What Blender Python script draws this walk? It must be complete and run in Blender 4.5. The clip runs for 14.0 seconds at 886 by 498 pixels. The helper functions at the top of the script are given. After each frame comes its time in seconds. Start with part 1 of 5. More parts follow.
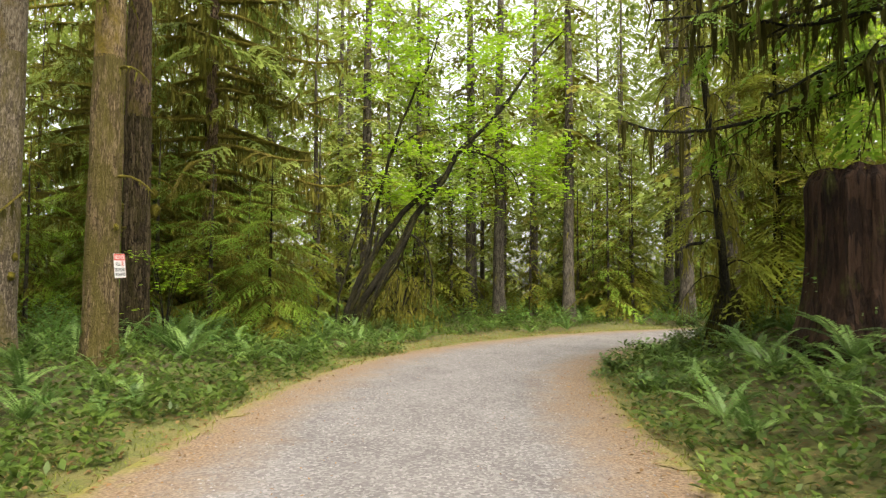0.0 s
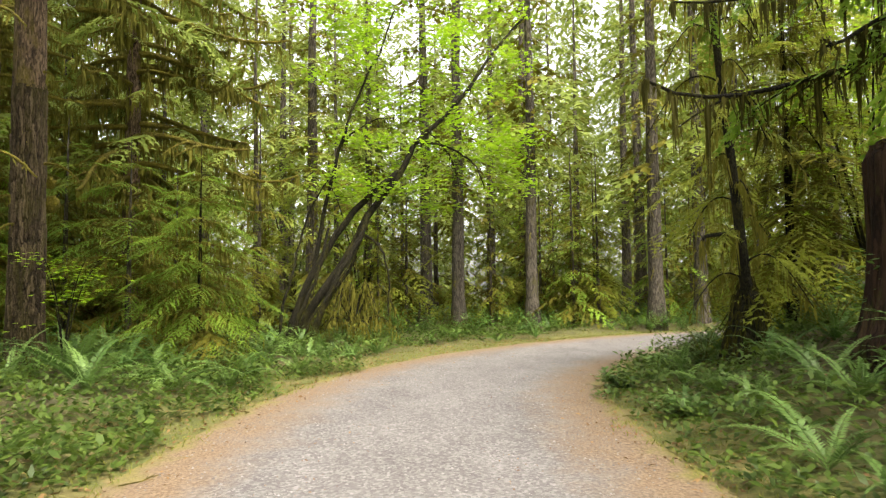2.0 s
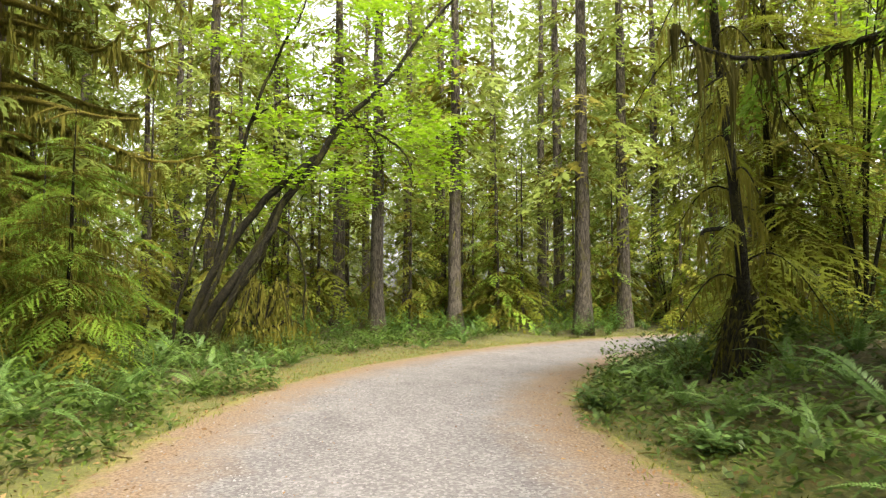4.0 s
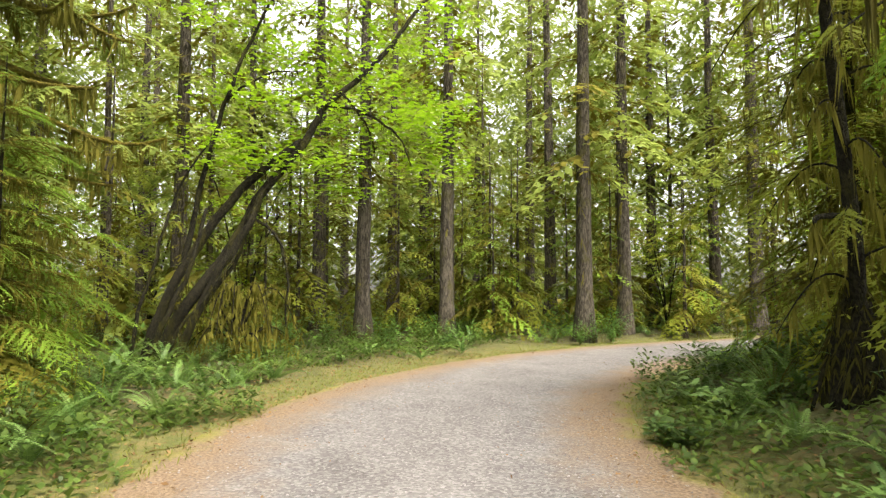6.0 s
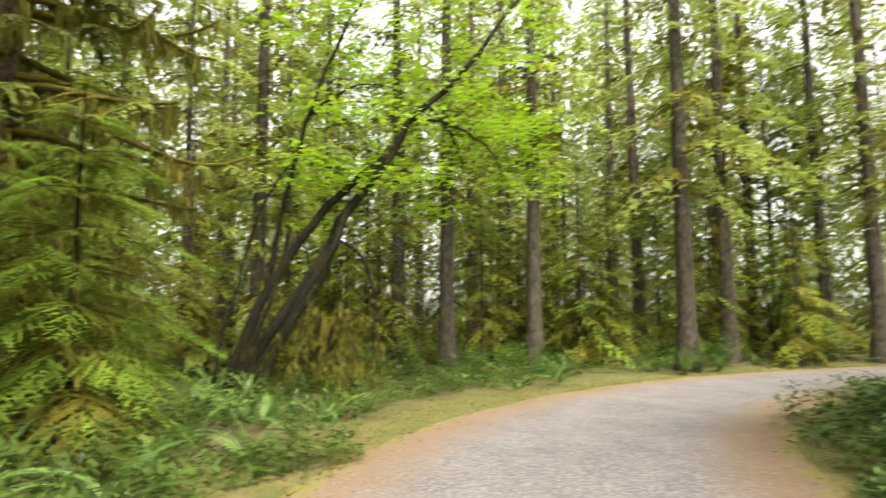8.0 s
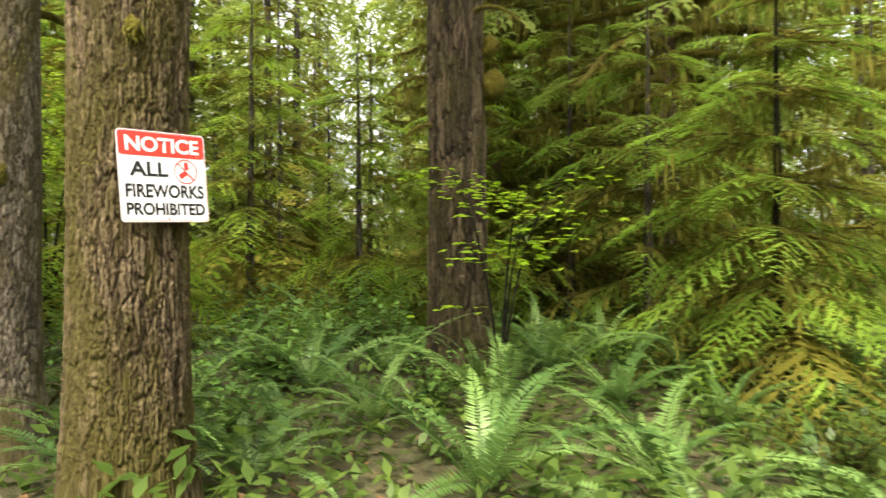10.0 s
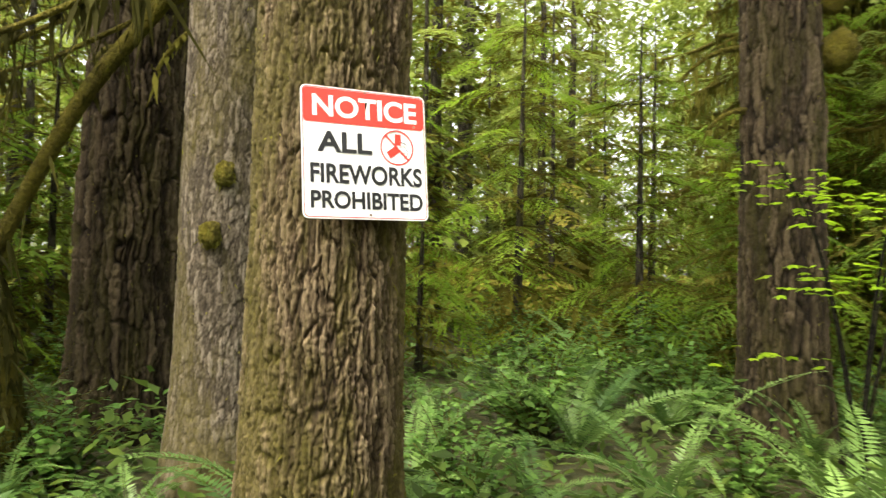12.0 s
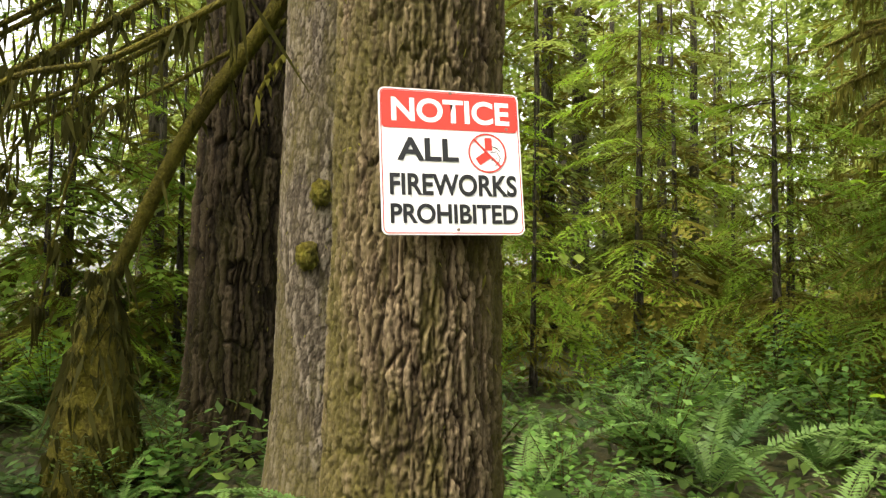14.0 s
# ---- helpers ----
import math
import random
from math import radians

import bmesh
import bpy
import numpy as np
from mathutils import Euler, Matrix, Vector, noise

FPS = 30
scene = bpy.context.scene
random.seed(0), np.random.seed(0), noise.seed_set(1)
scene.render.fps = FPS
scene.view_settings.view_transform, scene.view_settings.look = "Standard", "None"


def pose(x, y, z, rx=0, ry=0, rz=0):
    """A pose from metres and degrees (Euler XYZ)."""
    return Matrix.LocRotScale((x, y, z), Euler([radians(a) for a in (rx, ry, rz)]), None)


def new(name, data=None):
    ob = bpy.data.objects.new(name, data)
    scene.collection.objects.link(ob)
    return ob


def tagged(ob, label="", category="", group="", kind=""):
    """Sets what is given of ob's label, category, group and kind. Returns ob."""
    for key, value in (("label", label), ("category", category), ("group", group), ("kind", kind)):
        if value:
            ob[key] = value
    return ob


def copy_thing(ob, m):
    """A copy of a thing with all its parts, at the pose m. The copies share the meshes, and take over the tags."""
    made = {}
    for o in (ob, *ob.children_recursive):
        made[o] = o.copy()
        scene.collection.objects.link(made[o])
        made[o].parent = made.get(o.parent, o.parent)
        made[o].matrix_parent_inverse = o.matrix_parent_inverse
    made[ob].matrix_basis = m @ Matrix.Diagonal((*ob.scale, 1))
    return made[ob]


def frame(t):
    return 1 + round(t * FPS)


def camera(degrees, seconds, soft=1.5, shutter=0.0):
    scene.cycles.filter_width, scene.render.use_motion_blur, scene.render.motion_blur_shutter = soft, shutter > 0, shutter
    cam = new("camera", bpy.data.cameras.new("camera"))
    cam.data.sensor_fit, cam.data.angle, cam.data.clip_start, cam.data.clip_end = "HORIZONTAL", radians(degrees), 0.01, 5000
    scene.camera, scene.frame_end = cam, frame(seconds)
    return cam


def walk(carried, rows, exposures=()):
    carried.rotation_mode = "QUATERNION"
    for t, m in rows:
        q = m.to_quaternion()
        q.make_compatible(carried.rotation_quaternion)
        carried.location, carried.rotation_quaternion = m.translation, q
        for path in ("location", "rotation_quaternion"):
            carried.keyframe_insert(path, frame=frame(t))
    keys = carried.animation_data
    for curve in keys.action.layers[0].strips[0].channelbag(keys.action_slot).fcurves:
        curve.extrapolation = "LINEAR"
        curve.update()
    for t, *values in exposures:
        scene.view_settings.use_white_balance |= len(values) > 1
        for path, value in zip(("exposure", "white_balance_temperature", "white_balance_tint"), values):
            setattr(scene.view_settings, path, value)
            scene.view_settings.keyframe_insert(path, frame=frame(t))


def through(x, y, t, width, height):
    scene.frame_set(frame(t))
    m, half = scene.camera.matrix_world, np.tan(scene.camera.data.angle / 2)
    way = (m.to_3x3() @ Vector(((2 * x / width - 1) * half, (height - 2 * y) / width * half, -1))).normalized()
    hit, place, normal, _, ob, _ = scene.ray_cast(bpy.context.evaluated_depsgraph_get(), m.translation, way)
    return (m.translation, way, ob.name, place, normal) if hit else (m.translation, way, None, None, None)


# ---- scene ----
EXPOSURE = 2.2
cam = camera(67.4, 14.0, soft=1.3, shutter=0.35)
# seconds, x, y, z, tilt, roll, heading
PATH = [
    (0, 0.000, 0.000, 1.661, 93.19, -0.35, -0.00),
    (0.5, -0.120, 0.549, 1.634, 92.60, -0.51, -0.20),
    (1, -0.250, 1.135, 1.607, 92.23, -0.09, 0.46),
    (1.5, -0.361, 1.737, 1.620, 92.42, 0.63, -3.02),
    (2, -0.380, 2.336, 1.618, 93.77, 0.58, -4.66),
    (2.5, -0.490, 2.894, 1.596, 94.21, -0.18, -5.81),
    (3, -0.562, 3.462, 1.586, 94.19, -0.59, -8.64),
    (3.5, -0.656, 4.047, 1.590, 94.10, 0.63, -10.93),
    (4, -0.833, 4.560, 1.606, 93.94, 0.01, -13.21),
    (4.2, -0.857, 4.729, 1.602, 94.00, -0.27, -13.49),
    (6.3, -1.077, 7.028, 1.606, 94.34, -0.11, -16.78),
    (6.5, -1.105, 7.176, 1.616, 94.40, 0.81, -18.74),
    (7, -1.168, 7.482, 1.644, 93.83, 0.49, -20.89),
    (7.5, -1.224, 7.753, 1.681, 96.70, -1.11, -19.44),
    (8, -1.367, 8.203, 1.575, 96.55, 0.19, -9.82),
    (8.2, -1.511, 8.456, 1.607, 94.86, -0.13, -4.48),
    (8.5, -1.553, 8.841, 1.536, 93.71, -0.34, 6.54),
    (9, -1.804, 9.249, 1.595, 91.91, -0.54, 21.12),
    (9.2, -1.951, 9.358, 1.624, 91.02, -0.17, 25.82),
    (11.3, -3.236, 10.373, 1.593, 92.41, -0.36, 56.72),
    (11.5, -3.307, 10.416, 1.592, 92.31, -0.06, 58.12),
    (12, -3.494, 10.572, 1.593, 92.41, -1.38, 64.76),
    (12.5, -3.612, 10.678, 1.611, 92.78, -0.81, 69.67),
    (13, -3.673, 10.715, 1.611, 93.22, -0.91, 72.92),
    (13.5, -3.699, 10.721, 1.612, 93.50, -0.87, 74.47),
    (14, -3.709, 10.726, 1.609, 93.69, -0.80, 74.78),
]
walk(cam, [(t, pose(x, y, z, rx, ry, rz)) for t, x, y, z, rx, ry, rz in PATH], [(0, EXPOSURE - 0.33, 7000, 11), (3, EXPOSURE, 7000, 11), (7.5, EXPOSURE, 7000, 11), (8.4, EXPOSURE - 0.1, 7000, 11), (9.2, EXPOSURE + 0.15, 7000, 10), (12, EXPOSURE + 0.28, 7000, 10), (12.7, EXPOSURE + 0.12, 7000, 10), (14, EXPOSURE + 0.1, 7000, 10)])

# ---- light: a bright overcast sky above the forest ----
world = bpy.data.worlds.new("overcast_sky")
scene.world = world
world.use_nodes = True
wn, wl = world.node_tree.nodes, world.node_tree.links
sky = wn.new("ShaderNodeTexSky")
sky.sky_type, sky.sun_disc, sky.sun_elevation, sky.sun_rotation = "NISHITA", False, radians(60), radians(160)
sky.air_density, sky.dust_density = 1.0, 4.0
soft_sky = wn.new("ShaderNodeHueSaturation")
soft_sky.inputs["Saturation"].default_value = 0.25
wl.new(sky.outputs[0], soft_sky.inputs["Color"])
wl.new(soft_sky.outputs[0], wn["Background"].inputs["Color"])
wn["Background"].inputs["Strength"].default_value = 0.15
sun = new("sun", bpy.data.lights.new("sun", "SUN"))
sun.data.energy, sun.data.angle, sun.data.color = 1.5, radians(25), (1.0, 0.96, 0.88)
sun.matrix_world = pose(0, 0, 40, 30, 0, 20)

# ---- helpers for meshes ----
rng = np.random.default_rng(7)


def mesh_of(name, verts, faces, mats, index=None, smooth=False):
    """A mesh from arrays of places and of faces with one number of corners."""
    verts, faces = np.asarray(verts, dtype=np.float32), np.asarray(faces, dtype=np.int32)
    me = bpy.data.meshes.new(name)
    n, k = faces.shape
    me.vertices.add(len(verts)), me.loops.add(n * k), me.polygons.add(n)
    me.vertices.foreach_set("co", verts.ravel())
    me.loops.foreach_set("vertex_index", faces.ravel())
    me.polygons.foreach_set("loop_start", np.arange(0, n * k, k, dtype=np.int32))
    for m in mats if isinstance(mats, (list, tuple)) else [mats]:
        me.materials.append(m)
    if index is not None:
        me.polygons.foreach_set("material_index", np.asarray(index, dtype=np.int32))
    if smooth:
        me.polygons.foreach_set("use_smooth", np.ones(n, dtype=bool))
    me.update(calc_edges=True)
    me.validate()
    return me


def piece(name, me, parent=None, label=""):
    ob = new(name, me)
    if parent is not None:
        ob.parent = parent
    return tagged(ob, label=label)


def part(name, bm, material, parent, label="", smooth=False):
    me = bpy.data.meshes.new(name)
    bm.to_mesh(me)
    bm.free()
    me.materials.append(material)
    if smooth:
        for p in me.polygons:
            p.use_smooth = True
    return piece(name, me, parent, label)


def thing(name, m, label, category, group=""):
    ob = new(name)
    ob.empty_display_size = 0.2
    ob.matrix_basis = m
    return tagged(ob, label=label, category=category, group=group)


def unit(v):
    v = np.asarray(v, dtype=float)
    return v / np.maximum(np.linalg.norm(v, axis=-1, keepdims=True), 1e-9)


def blades(base, way, side, length, width, fold=0.0, mid=0.45):
    """Pointed leaves, one four-cornered face each, growing from base along way."""
    base, way, side = np.atleast_2d(base), unit(np.atleast_2d(way)), unit(np.atleast_2d(side))
    n = len(base)
    length, width = np.broadcast_to(length, n)[:, None], np.broadcast_to(width, n)[:, None]
    up = np.cross(way, side)
    m = base + way * length * mid + up * length * fold
    v = np.stack([base, m - side * width / 2, base + way * length, m + side * width / 2], 1).reshape(-1, 3)
    return v, np.arange(4 * n, dtype=np.int32).reshape(-1, 4)


def joined(parts):
    """Several (verts, faces) as one."""
    vs, fs, k = [], [], 0
    for v, f in parts:
        vs.append(v), fs.append(np.asarray(f) + k)
        k += len(v)
    return np.concatenate(vs), np.concatenate(fs)


def tube(path, radius, sides=8):
    """A tapered tube along a path, as (verts, faces)."""
    path, n = np.asarray(path, dtype=float), len(path)
    radius = np.broadcast_to(radius, n)
    tan = unit(np.gradient(path, axis=0))
    ref = np.where(np.abs(tan[:, 2:3]) > 0.9, [[1.0, 0.0, 0.0]], [[0.0, 0.0, 1.0]])
    a = unit(np.cross(tan, ref))
    b = np.cross(tan, a)
    if np.abs(tan[:, 2]).max() > 0.9 > np.abs(tan[:, 2]).min():
        a = unit(np.cross(tan, [0.31, 0.95, 0.02]))
        b = np.cross(tan, a)
    ang = np.linspace(0, 2 * np.pi, sides, endpoint=False)
    v = path[:, None] + radius[:, None, None] * (np.cos(ang)[None, :, None] * a[:, None] + np.sin(ang)[None, :, None] * b[:, None])
    i, j = np.meshgrid(np.arange(n - 1), np.arange(sides), indexing="ij")
    j2 = (j + 1) % sides
    f = np.stack([i * sides + j, i * sides + j2, (i + 1) * sides + j2, (i + 1) * sides + j], -1).reshape(-1, 4)
    return v.reshape(-1, 3), f


def placed(vf, p, rz=0.0, tilt=0.0, s=1.0, roll=0.0):
    """(verts, faces) turned by roll about x, tilt about y, rz about z, scaled and moved."""
    v, f = vf
    m = np.array((Matrix.Rotation(rz, 3, "Z") @ Matrix.Rotation(tilt, 3, "Y") @ Matrix.Rotation(roll, 3, "X")))
    return v @ m.T * s + np.asarray(p), f


def drapes(line, r, count, long, thick=0.025, each=22):
    """Thick ropes of moss hanging along a line, each a tapering bundle of strands."""
    i = r.integers(1, len(line), count)
    out = []
    for p in line[i]:
        hang = long * (0.3 + 0.8 * r.random() ** 1.5)
        at = p + r.standard_normal((each, 3)) * [thick, thick, 0.015]
        way = np.stack([p[0] - at[:, 0], p[1] - at[:, 1], -hang * np.ones(each)], 1) + 0.03 * r.standard_normal((each, 3))
        a = r.random(each) * 6.283
        out.append(blades(at, way, np.stack([np.cos(a), np.sin(a), 0 * a], 1), hang * (0.25 + 0.8 * r.random(each)), 0.03, mid=0.3))
    return joined(out)


def spline(points, n):
    """A smooth line through points (columns of any width)."""
    p = np.asarray(points, dtype=float)
    t = np.linspace(0, len(p) - 1, n)
    i = np.clip(t.astype(int), 0, len(p) - 2)
    u = (t - i)[:, None]
    p0, p1, p2, p3 = p[np.maximum(i - 1, 0)], p[i], p[i + 1], p[np.minimum(i + 2, len(p) - 1)]
    return 0.5 * (2 * p1 + (p2 - p0) * u + (2 * p0 - 5 * p1 + 4 * p2 - p3) * u ** 2 + (3 * p1 - p0 - 3 * p2 + p3) * u ** 3)

# ---- materials ----
def nodes_of(name):
    m = bpy.data.materials.new(name)
    m.use_nodes = True
    return m, m.node_tree.nodes, m.node_tree.links, m.node_tree.nodes["Principled BSDF"]


def ramp(n, l, source, stops):
    r = n.new("ShaderNodeValToRGB")
    while len(r.color_ramp.elements) < len(stops):
        r.color_ramp.elements.new(0.5)
    for e, (p, c) in zip(r.color_ramp.elements, stops):
        e.position, e.color = p, (*c, 1)
    l.new(source, r.inputs[0])
    return r.outputs[0]


def noise_tex(n, l, scale, detail=4, stretch=(1, 1, 1), rough=0.6):
    c, mp, t = n.new("ShaderNodeTexCoord"), n.new("ShaderNodeMapping"), n.new("ShaderNodeTexNoise")
    mp.inputs["Scale"].default_value = stretch
    l.new(c.outputs["Object"], mp.inputs[0])
    l.new(mp.outputs[0], t.inputs["Vector"])
    t.inputs["Scale"].default_value, t.inputs["Detail"].default_value, t.inputs["Roughness"].default_value = scale, detail, rough
    return t.outputs[0]


def mixed(n, l, fac, a, b, how="MIX"):
    x = n.new("ShaderNodeMix")
    x.data_type, x.blend_type = "RGBA", how
    for value, k in ((fac, 0), (a, 6), (b, 7)):
        if isinstance(value, (int, float)):
            x.inputs[k].default_value = value
        elif isinstance(value, tuple):
            x.inputs[k].default_value = (*value, 1)
        else:
            l.new(value, x.inputs[k])
    return x.outputs[2]


def bumped(n, l, b, height, strength, distance=0.02):
    k = n.new("ShaderNodeBump")
    k.inputs["Strength"].default_value, k.inputs["Distance"].default_value = strength, distance
    l.new(height, k.inputs["Height"])
    l.new(k.outputs[0], b.inputs["Normal"])


def leaf_mat(name, dark, mid, light, through=0.35, rough=0.5, gloss=0.14, speckle=0.6, own=0.25):
    """Foliage: leaf by leaf a little different, letting some light through."""
    m, n, l, b = nodes_of(name)
    geo, info = n.new("ShaderNodeNewGeometry"), n.new("ShaderNodeObjectInfo")
    c = ramp(n, l, geo.outputs["Random Per Island"], [(0.0, dark), (0.5, mid), (1.0, light)])
    c = mixed(n, l, 1 - speckle, c, ramp(n, l, noise_tex(n, l, 1.3, 3), [(0.32, dark), (0.5, mid), (0.68, light)]))
    c = mixed(n, l, own, c, ramp(n, l, info.outputs["Random"], [(0.0, dark), (1.0, light)]))
    l.new(c, b.inputs["Base Color"])
    b.inputs["Roughness"].default_value, b.inputs["Specular IOR Level"].default_value = rough, gloss
    tr, mx = n.new("ShaderNodeBsdfTranslucent"), n.new("ShaderNodeMixShader")
    l.new(c, tr.inputs[0])
    mx.inputs[0].default_value = through
    l.new(b.outputs[0], mx.inputs[1]), l.new(tr.outputs[0], mx.inputs[2])
    l.new(mx.outputs[0], n["Material Output"].inputs[0])
    return m


def bark_mat(name, deep, mid, pale, moss, mossy=0.5, grain=9.0, tall=0.2):
    m, n, l, b = nodes_of(name)
    fur = noise_tex(n, l, grain, 6, (1, 1, tall), 0.65)
    c = ramp(n, l, fur, [(0.34, mid), (0.66, pale)])
    co, mp, warp, cell = n.new("ShaderNodeTexCoord"), n.new("ShaderNodeMapping"), n.new("ShaderNodeTexNoise"), n.new("ShaderNodeTexVoronoi")
    mp.inputs["Scale"].default_value = (1, 1, tall)
    l.new(co.outputs["Object"], mp.inputs[0])
    warp.inputs["Scale"].default_value, warp.inputs["Detail"].default_value = grain * 1.6, 6
    l.new(mp.outputs[0], warp.inputs["Vector"])
    bent = mixed(n, l, 0.03, mp.outputs[0], warp.outputs["Color"], "ADD")
    cell.feature, cell.inputs["Scale"].default_value = "DISTANCE_TO_EDGE", grain * 1.9
    l.new(bent, cell.inputs["Vector"])
    plate = ramp(n, l, cell.outputs["Distance"], [(0.0, (0, 0, 0)), (0.13, (1, 1, 1))])
    c = mixed(n, l, plate, deep, c)
    furrow = ramp(n, l, noise_tex(n, l, grain * 0.8, 7, (1, 1, tall * 0.4), 0.7), [(0.4, (0, 0, 0)), (0.47, (1, 1, 1))])
    c = mixed(n, l, furrow, deep, c)
    fine = noise_tex(n, l, grain * 6, 4, (1, 1, 0.35), 0.7)
    c = mixed(n, l, 0.45, c, ramp(n, l, fine, [(0.38, deep), (0.62, pale)]))
    flake = n.new("ShaderNodeTexVoronoi")
    flake.inputs["Scale"].default_value = grain * 3.4
    l.new(bent, flake.inputs["Vector"])
    c = mixed(n, l, 0.55, c, ramp(n, l, flake.outputs["Color"], [(0.3, deep), (0.5, mid), (0.75, pale)]))
    where = ramp(n, l, noise_tex(n, l, 2.2, 5, (1, 1, 0.45), 0.7), [(0.62 - 0.3 * mossy, (0, 0, 0)), (0.8 - 0.3 * mossy, (1, 1, 1))])
    tint = ramp(n, l, noise_tex(n, l, 30, 3), [(0.3, tuple(0.5 * v for v in moss)), (0.7, moss)])
    c = mixed(n, l, where, c, tint)
    l.new(c, b.inputs["Base Color"])
    b.inputs["Roughness"].default_value, b.inputs["Specular IOR Level"].default_value = 0.9, 0.15
    h = n.new("ShaderNodeMath")
    h.operation = "ADD"
    l.new(mixed(n, l, 0.5, plate, furrow), h.inputs[0]), l.new(fine, h.inputs[1])
    bumped(n, l, b, h.outputs[0], 1.0, 0.03)
    return m


def plain_mat(name, colour, rough=0.5, spot=0.0, metal=0.0):
    m, n, l, b = nodes_of(name)
    c = ramp(n, l, noise_tex(n, l, 14, 5), [(0.3, tuple(v * (1 - spot) for v in colour)), (0.65, colour)])
    l.new(c, b.inputs["Base Color"])
    b.inputs["Roughness"].default_value, b.inputs["Metallic"].default_value = rough, metal
    return m


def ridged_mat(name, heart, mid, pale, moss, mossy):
    """Bark paled by weather on its ridges and redder in the furrows, whose shade is darkened into the colour, plate by
    plate.
    """
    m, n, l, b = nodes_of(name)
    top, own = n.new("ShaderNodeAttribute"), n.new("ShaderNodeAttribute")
    top.attribute_name, own.attribute_name = "weather_and_shade", "plate"
    # low bark goes near black: furrow shade painted in by ridge height
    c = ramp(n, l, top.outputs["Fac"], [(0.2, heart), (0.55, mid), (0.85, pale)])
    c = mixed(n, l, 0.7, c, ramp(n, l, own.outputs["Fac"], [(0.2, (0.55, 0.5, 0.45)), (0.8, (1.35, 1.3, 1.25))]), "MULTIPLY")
    fine = noise_tex(n, l, 150, 5, (1, 1, 0.3), 0.75)
    c = mixed(n, l, 0.6, c, ramp(n, l, fine, [(0.36, (0.45, 0.4, 0.36)), (0.64, (1.4, 1.38, 1.34))]), "MULTIPLY")
    c = mixed(n, l, 0.4, c, ramp(n, l, noise_tex(n, l, 4, 4, (1, 1, 0.4)), [(0.35, (0.6, 0.55, 0.5)), (0.65, (1.25, 1.2, 1.15))]), "MULTIPLY")
    where = ramp(n, l, noise_tex(n, l, 5, 7, (1, 1, 0.22), 0.75), [(0.64 - 0.3 * mossy, (0, 0, 0)), (0.78 - 0.3 * mossy, (0.75, 0.75, 0.75))])
    tint = ramp(n, l, noise_tex(n, l, 70, 4), [(0.3, tuple(0.4 * v for v in moss)), (0.7, moss)])
    c = mixed(n, l, where, c, tint)
    l.new(c, b.inputs["Base Color"])
    b.inputs["Roughness"].default_value, b.inputs["Specular IOR Level"].default_value = 0.88, 0.2
    bumped(n, l, b, fine, 0.8, 0.01)
    return m


MOSS = (0.2, 0.17, 0.02)
# first colour holds the furrows' painted shade, third the pale ridge tops
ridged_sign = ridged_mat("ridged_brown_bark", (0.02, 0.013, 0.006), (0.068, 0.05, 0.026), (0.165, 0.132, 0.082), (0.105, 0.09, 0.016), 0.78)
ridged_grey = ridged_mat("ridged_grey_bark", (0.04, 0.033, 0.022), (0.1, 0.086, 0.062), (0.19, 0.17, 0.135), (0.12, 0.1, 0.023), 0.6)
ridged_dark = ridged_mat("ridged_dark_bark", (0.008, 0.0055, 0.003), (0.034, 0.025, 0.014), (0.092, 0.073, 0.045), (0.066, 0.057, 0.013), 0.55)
bark_sign = bark_mat("bark_brown_mossy", (0.03, 0.018, 0.009), (0.17, 0.11, 0.055), (0.42, 0.31, 0.19), (0.24, 0.18, 0.03), 0.6, 20)
bark_dark = bark_mat("bark_dark_furrowed", (0.012, 0.008, 0.005), (0.085, 0.055, 0.032), (0.25, 0.175, 0.11), (0.17, 0.135, 0.025), 0.4, 13)
bark_grey = bark_mat("bark_grey", (0.045, 0.032, 0.02), (0.2, 0.155, 0.1), (0.4, 0.34, 0.25), (0.24, 0.18, 0.045), 0.4, 24)
bark_far = bark_mat("bark_forest", (0.022, 0.018, 0.013), (0.068, 0.057, 0.043), (0.15, 0.13, 0.103), (0.1, 0.092, 0.024), 0.35, 8)
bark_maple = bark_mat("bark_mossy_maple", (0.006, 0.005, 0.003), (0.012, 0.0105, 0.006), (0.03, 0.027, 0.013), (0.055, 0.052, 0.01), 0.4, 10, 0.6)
bark_stump = bark_mat("bark_red_stump", (0.007, 0.004, 0.003), (0.026, 0.014, 0.009), (0.06, 0.034, 0.021), (0.08, 0.085, 0.02), 0.25, 5, 0.12)
twig_wood = bark_mat("bark_twig", (0.03, 0.024, 0.01), (0.08, 0.065, 0.025), (0.15, 0.125, 0.045), MOSS, 0.7, 14, 0.6)
moss_limb = bark_mat("moss_on_limb", (0.05, 0.043, 0.01), (0.13, 0.11, 0.02), (0.24, 0.2, 0.035), MOSS, 0.8, 18, 0.8)
moss_strand = leaf_mat("moss_strand", (0.07, 0.068, 0.011), (0.16, 0.15, 0.024), (0.27, 0.25, 0.045), 0.4, 0.9)
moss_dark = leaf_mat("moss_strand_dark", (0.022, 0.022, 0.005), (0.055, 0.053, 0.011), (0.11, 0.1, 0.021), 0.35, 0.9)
needles = leaf_mat("hemlock_needles", (0.07, 0.13, 0.012), (0.16, 0.265, 0.03), (0.285, 0.42, 0.058), 0.55, speckle=0.28)
needles_bright = leaf_mat("young_hemlock_needles", (0.1, 0.185, 0.012), (0.215, 0.35, 0.03), (0.35, 0.5, 0.058), 0.55, speckle=0.28)
needles_olive = leaf_mat("olive_needles", (0.1, 0.125, 0.013), (0.215, 0.25, 0.028), (0.335, 0.375, 0.052), 0.5, speckle=0.28)
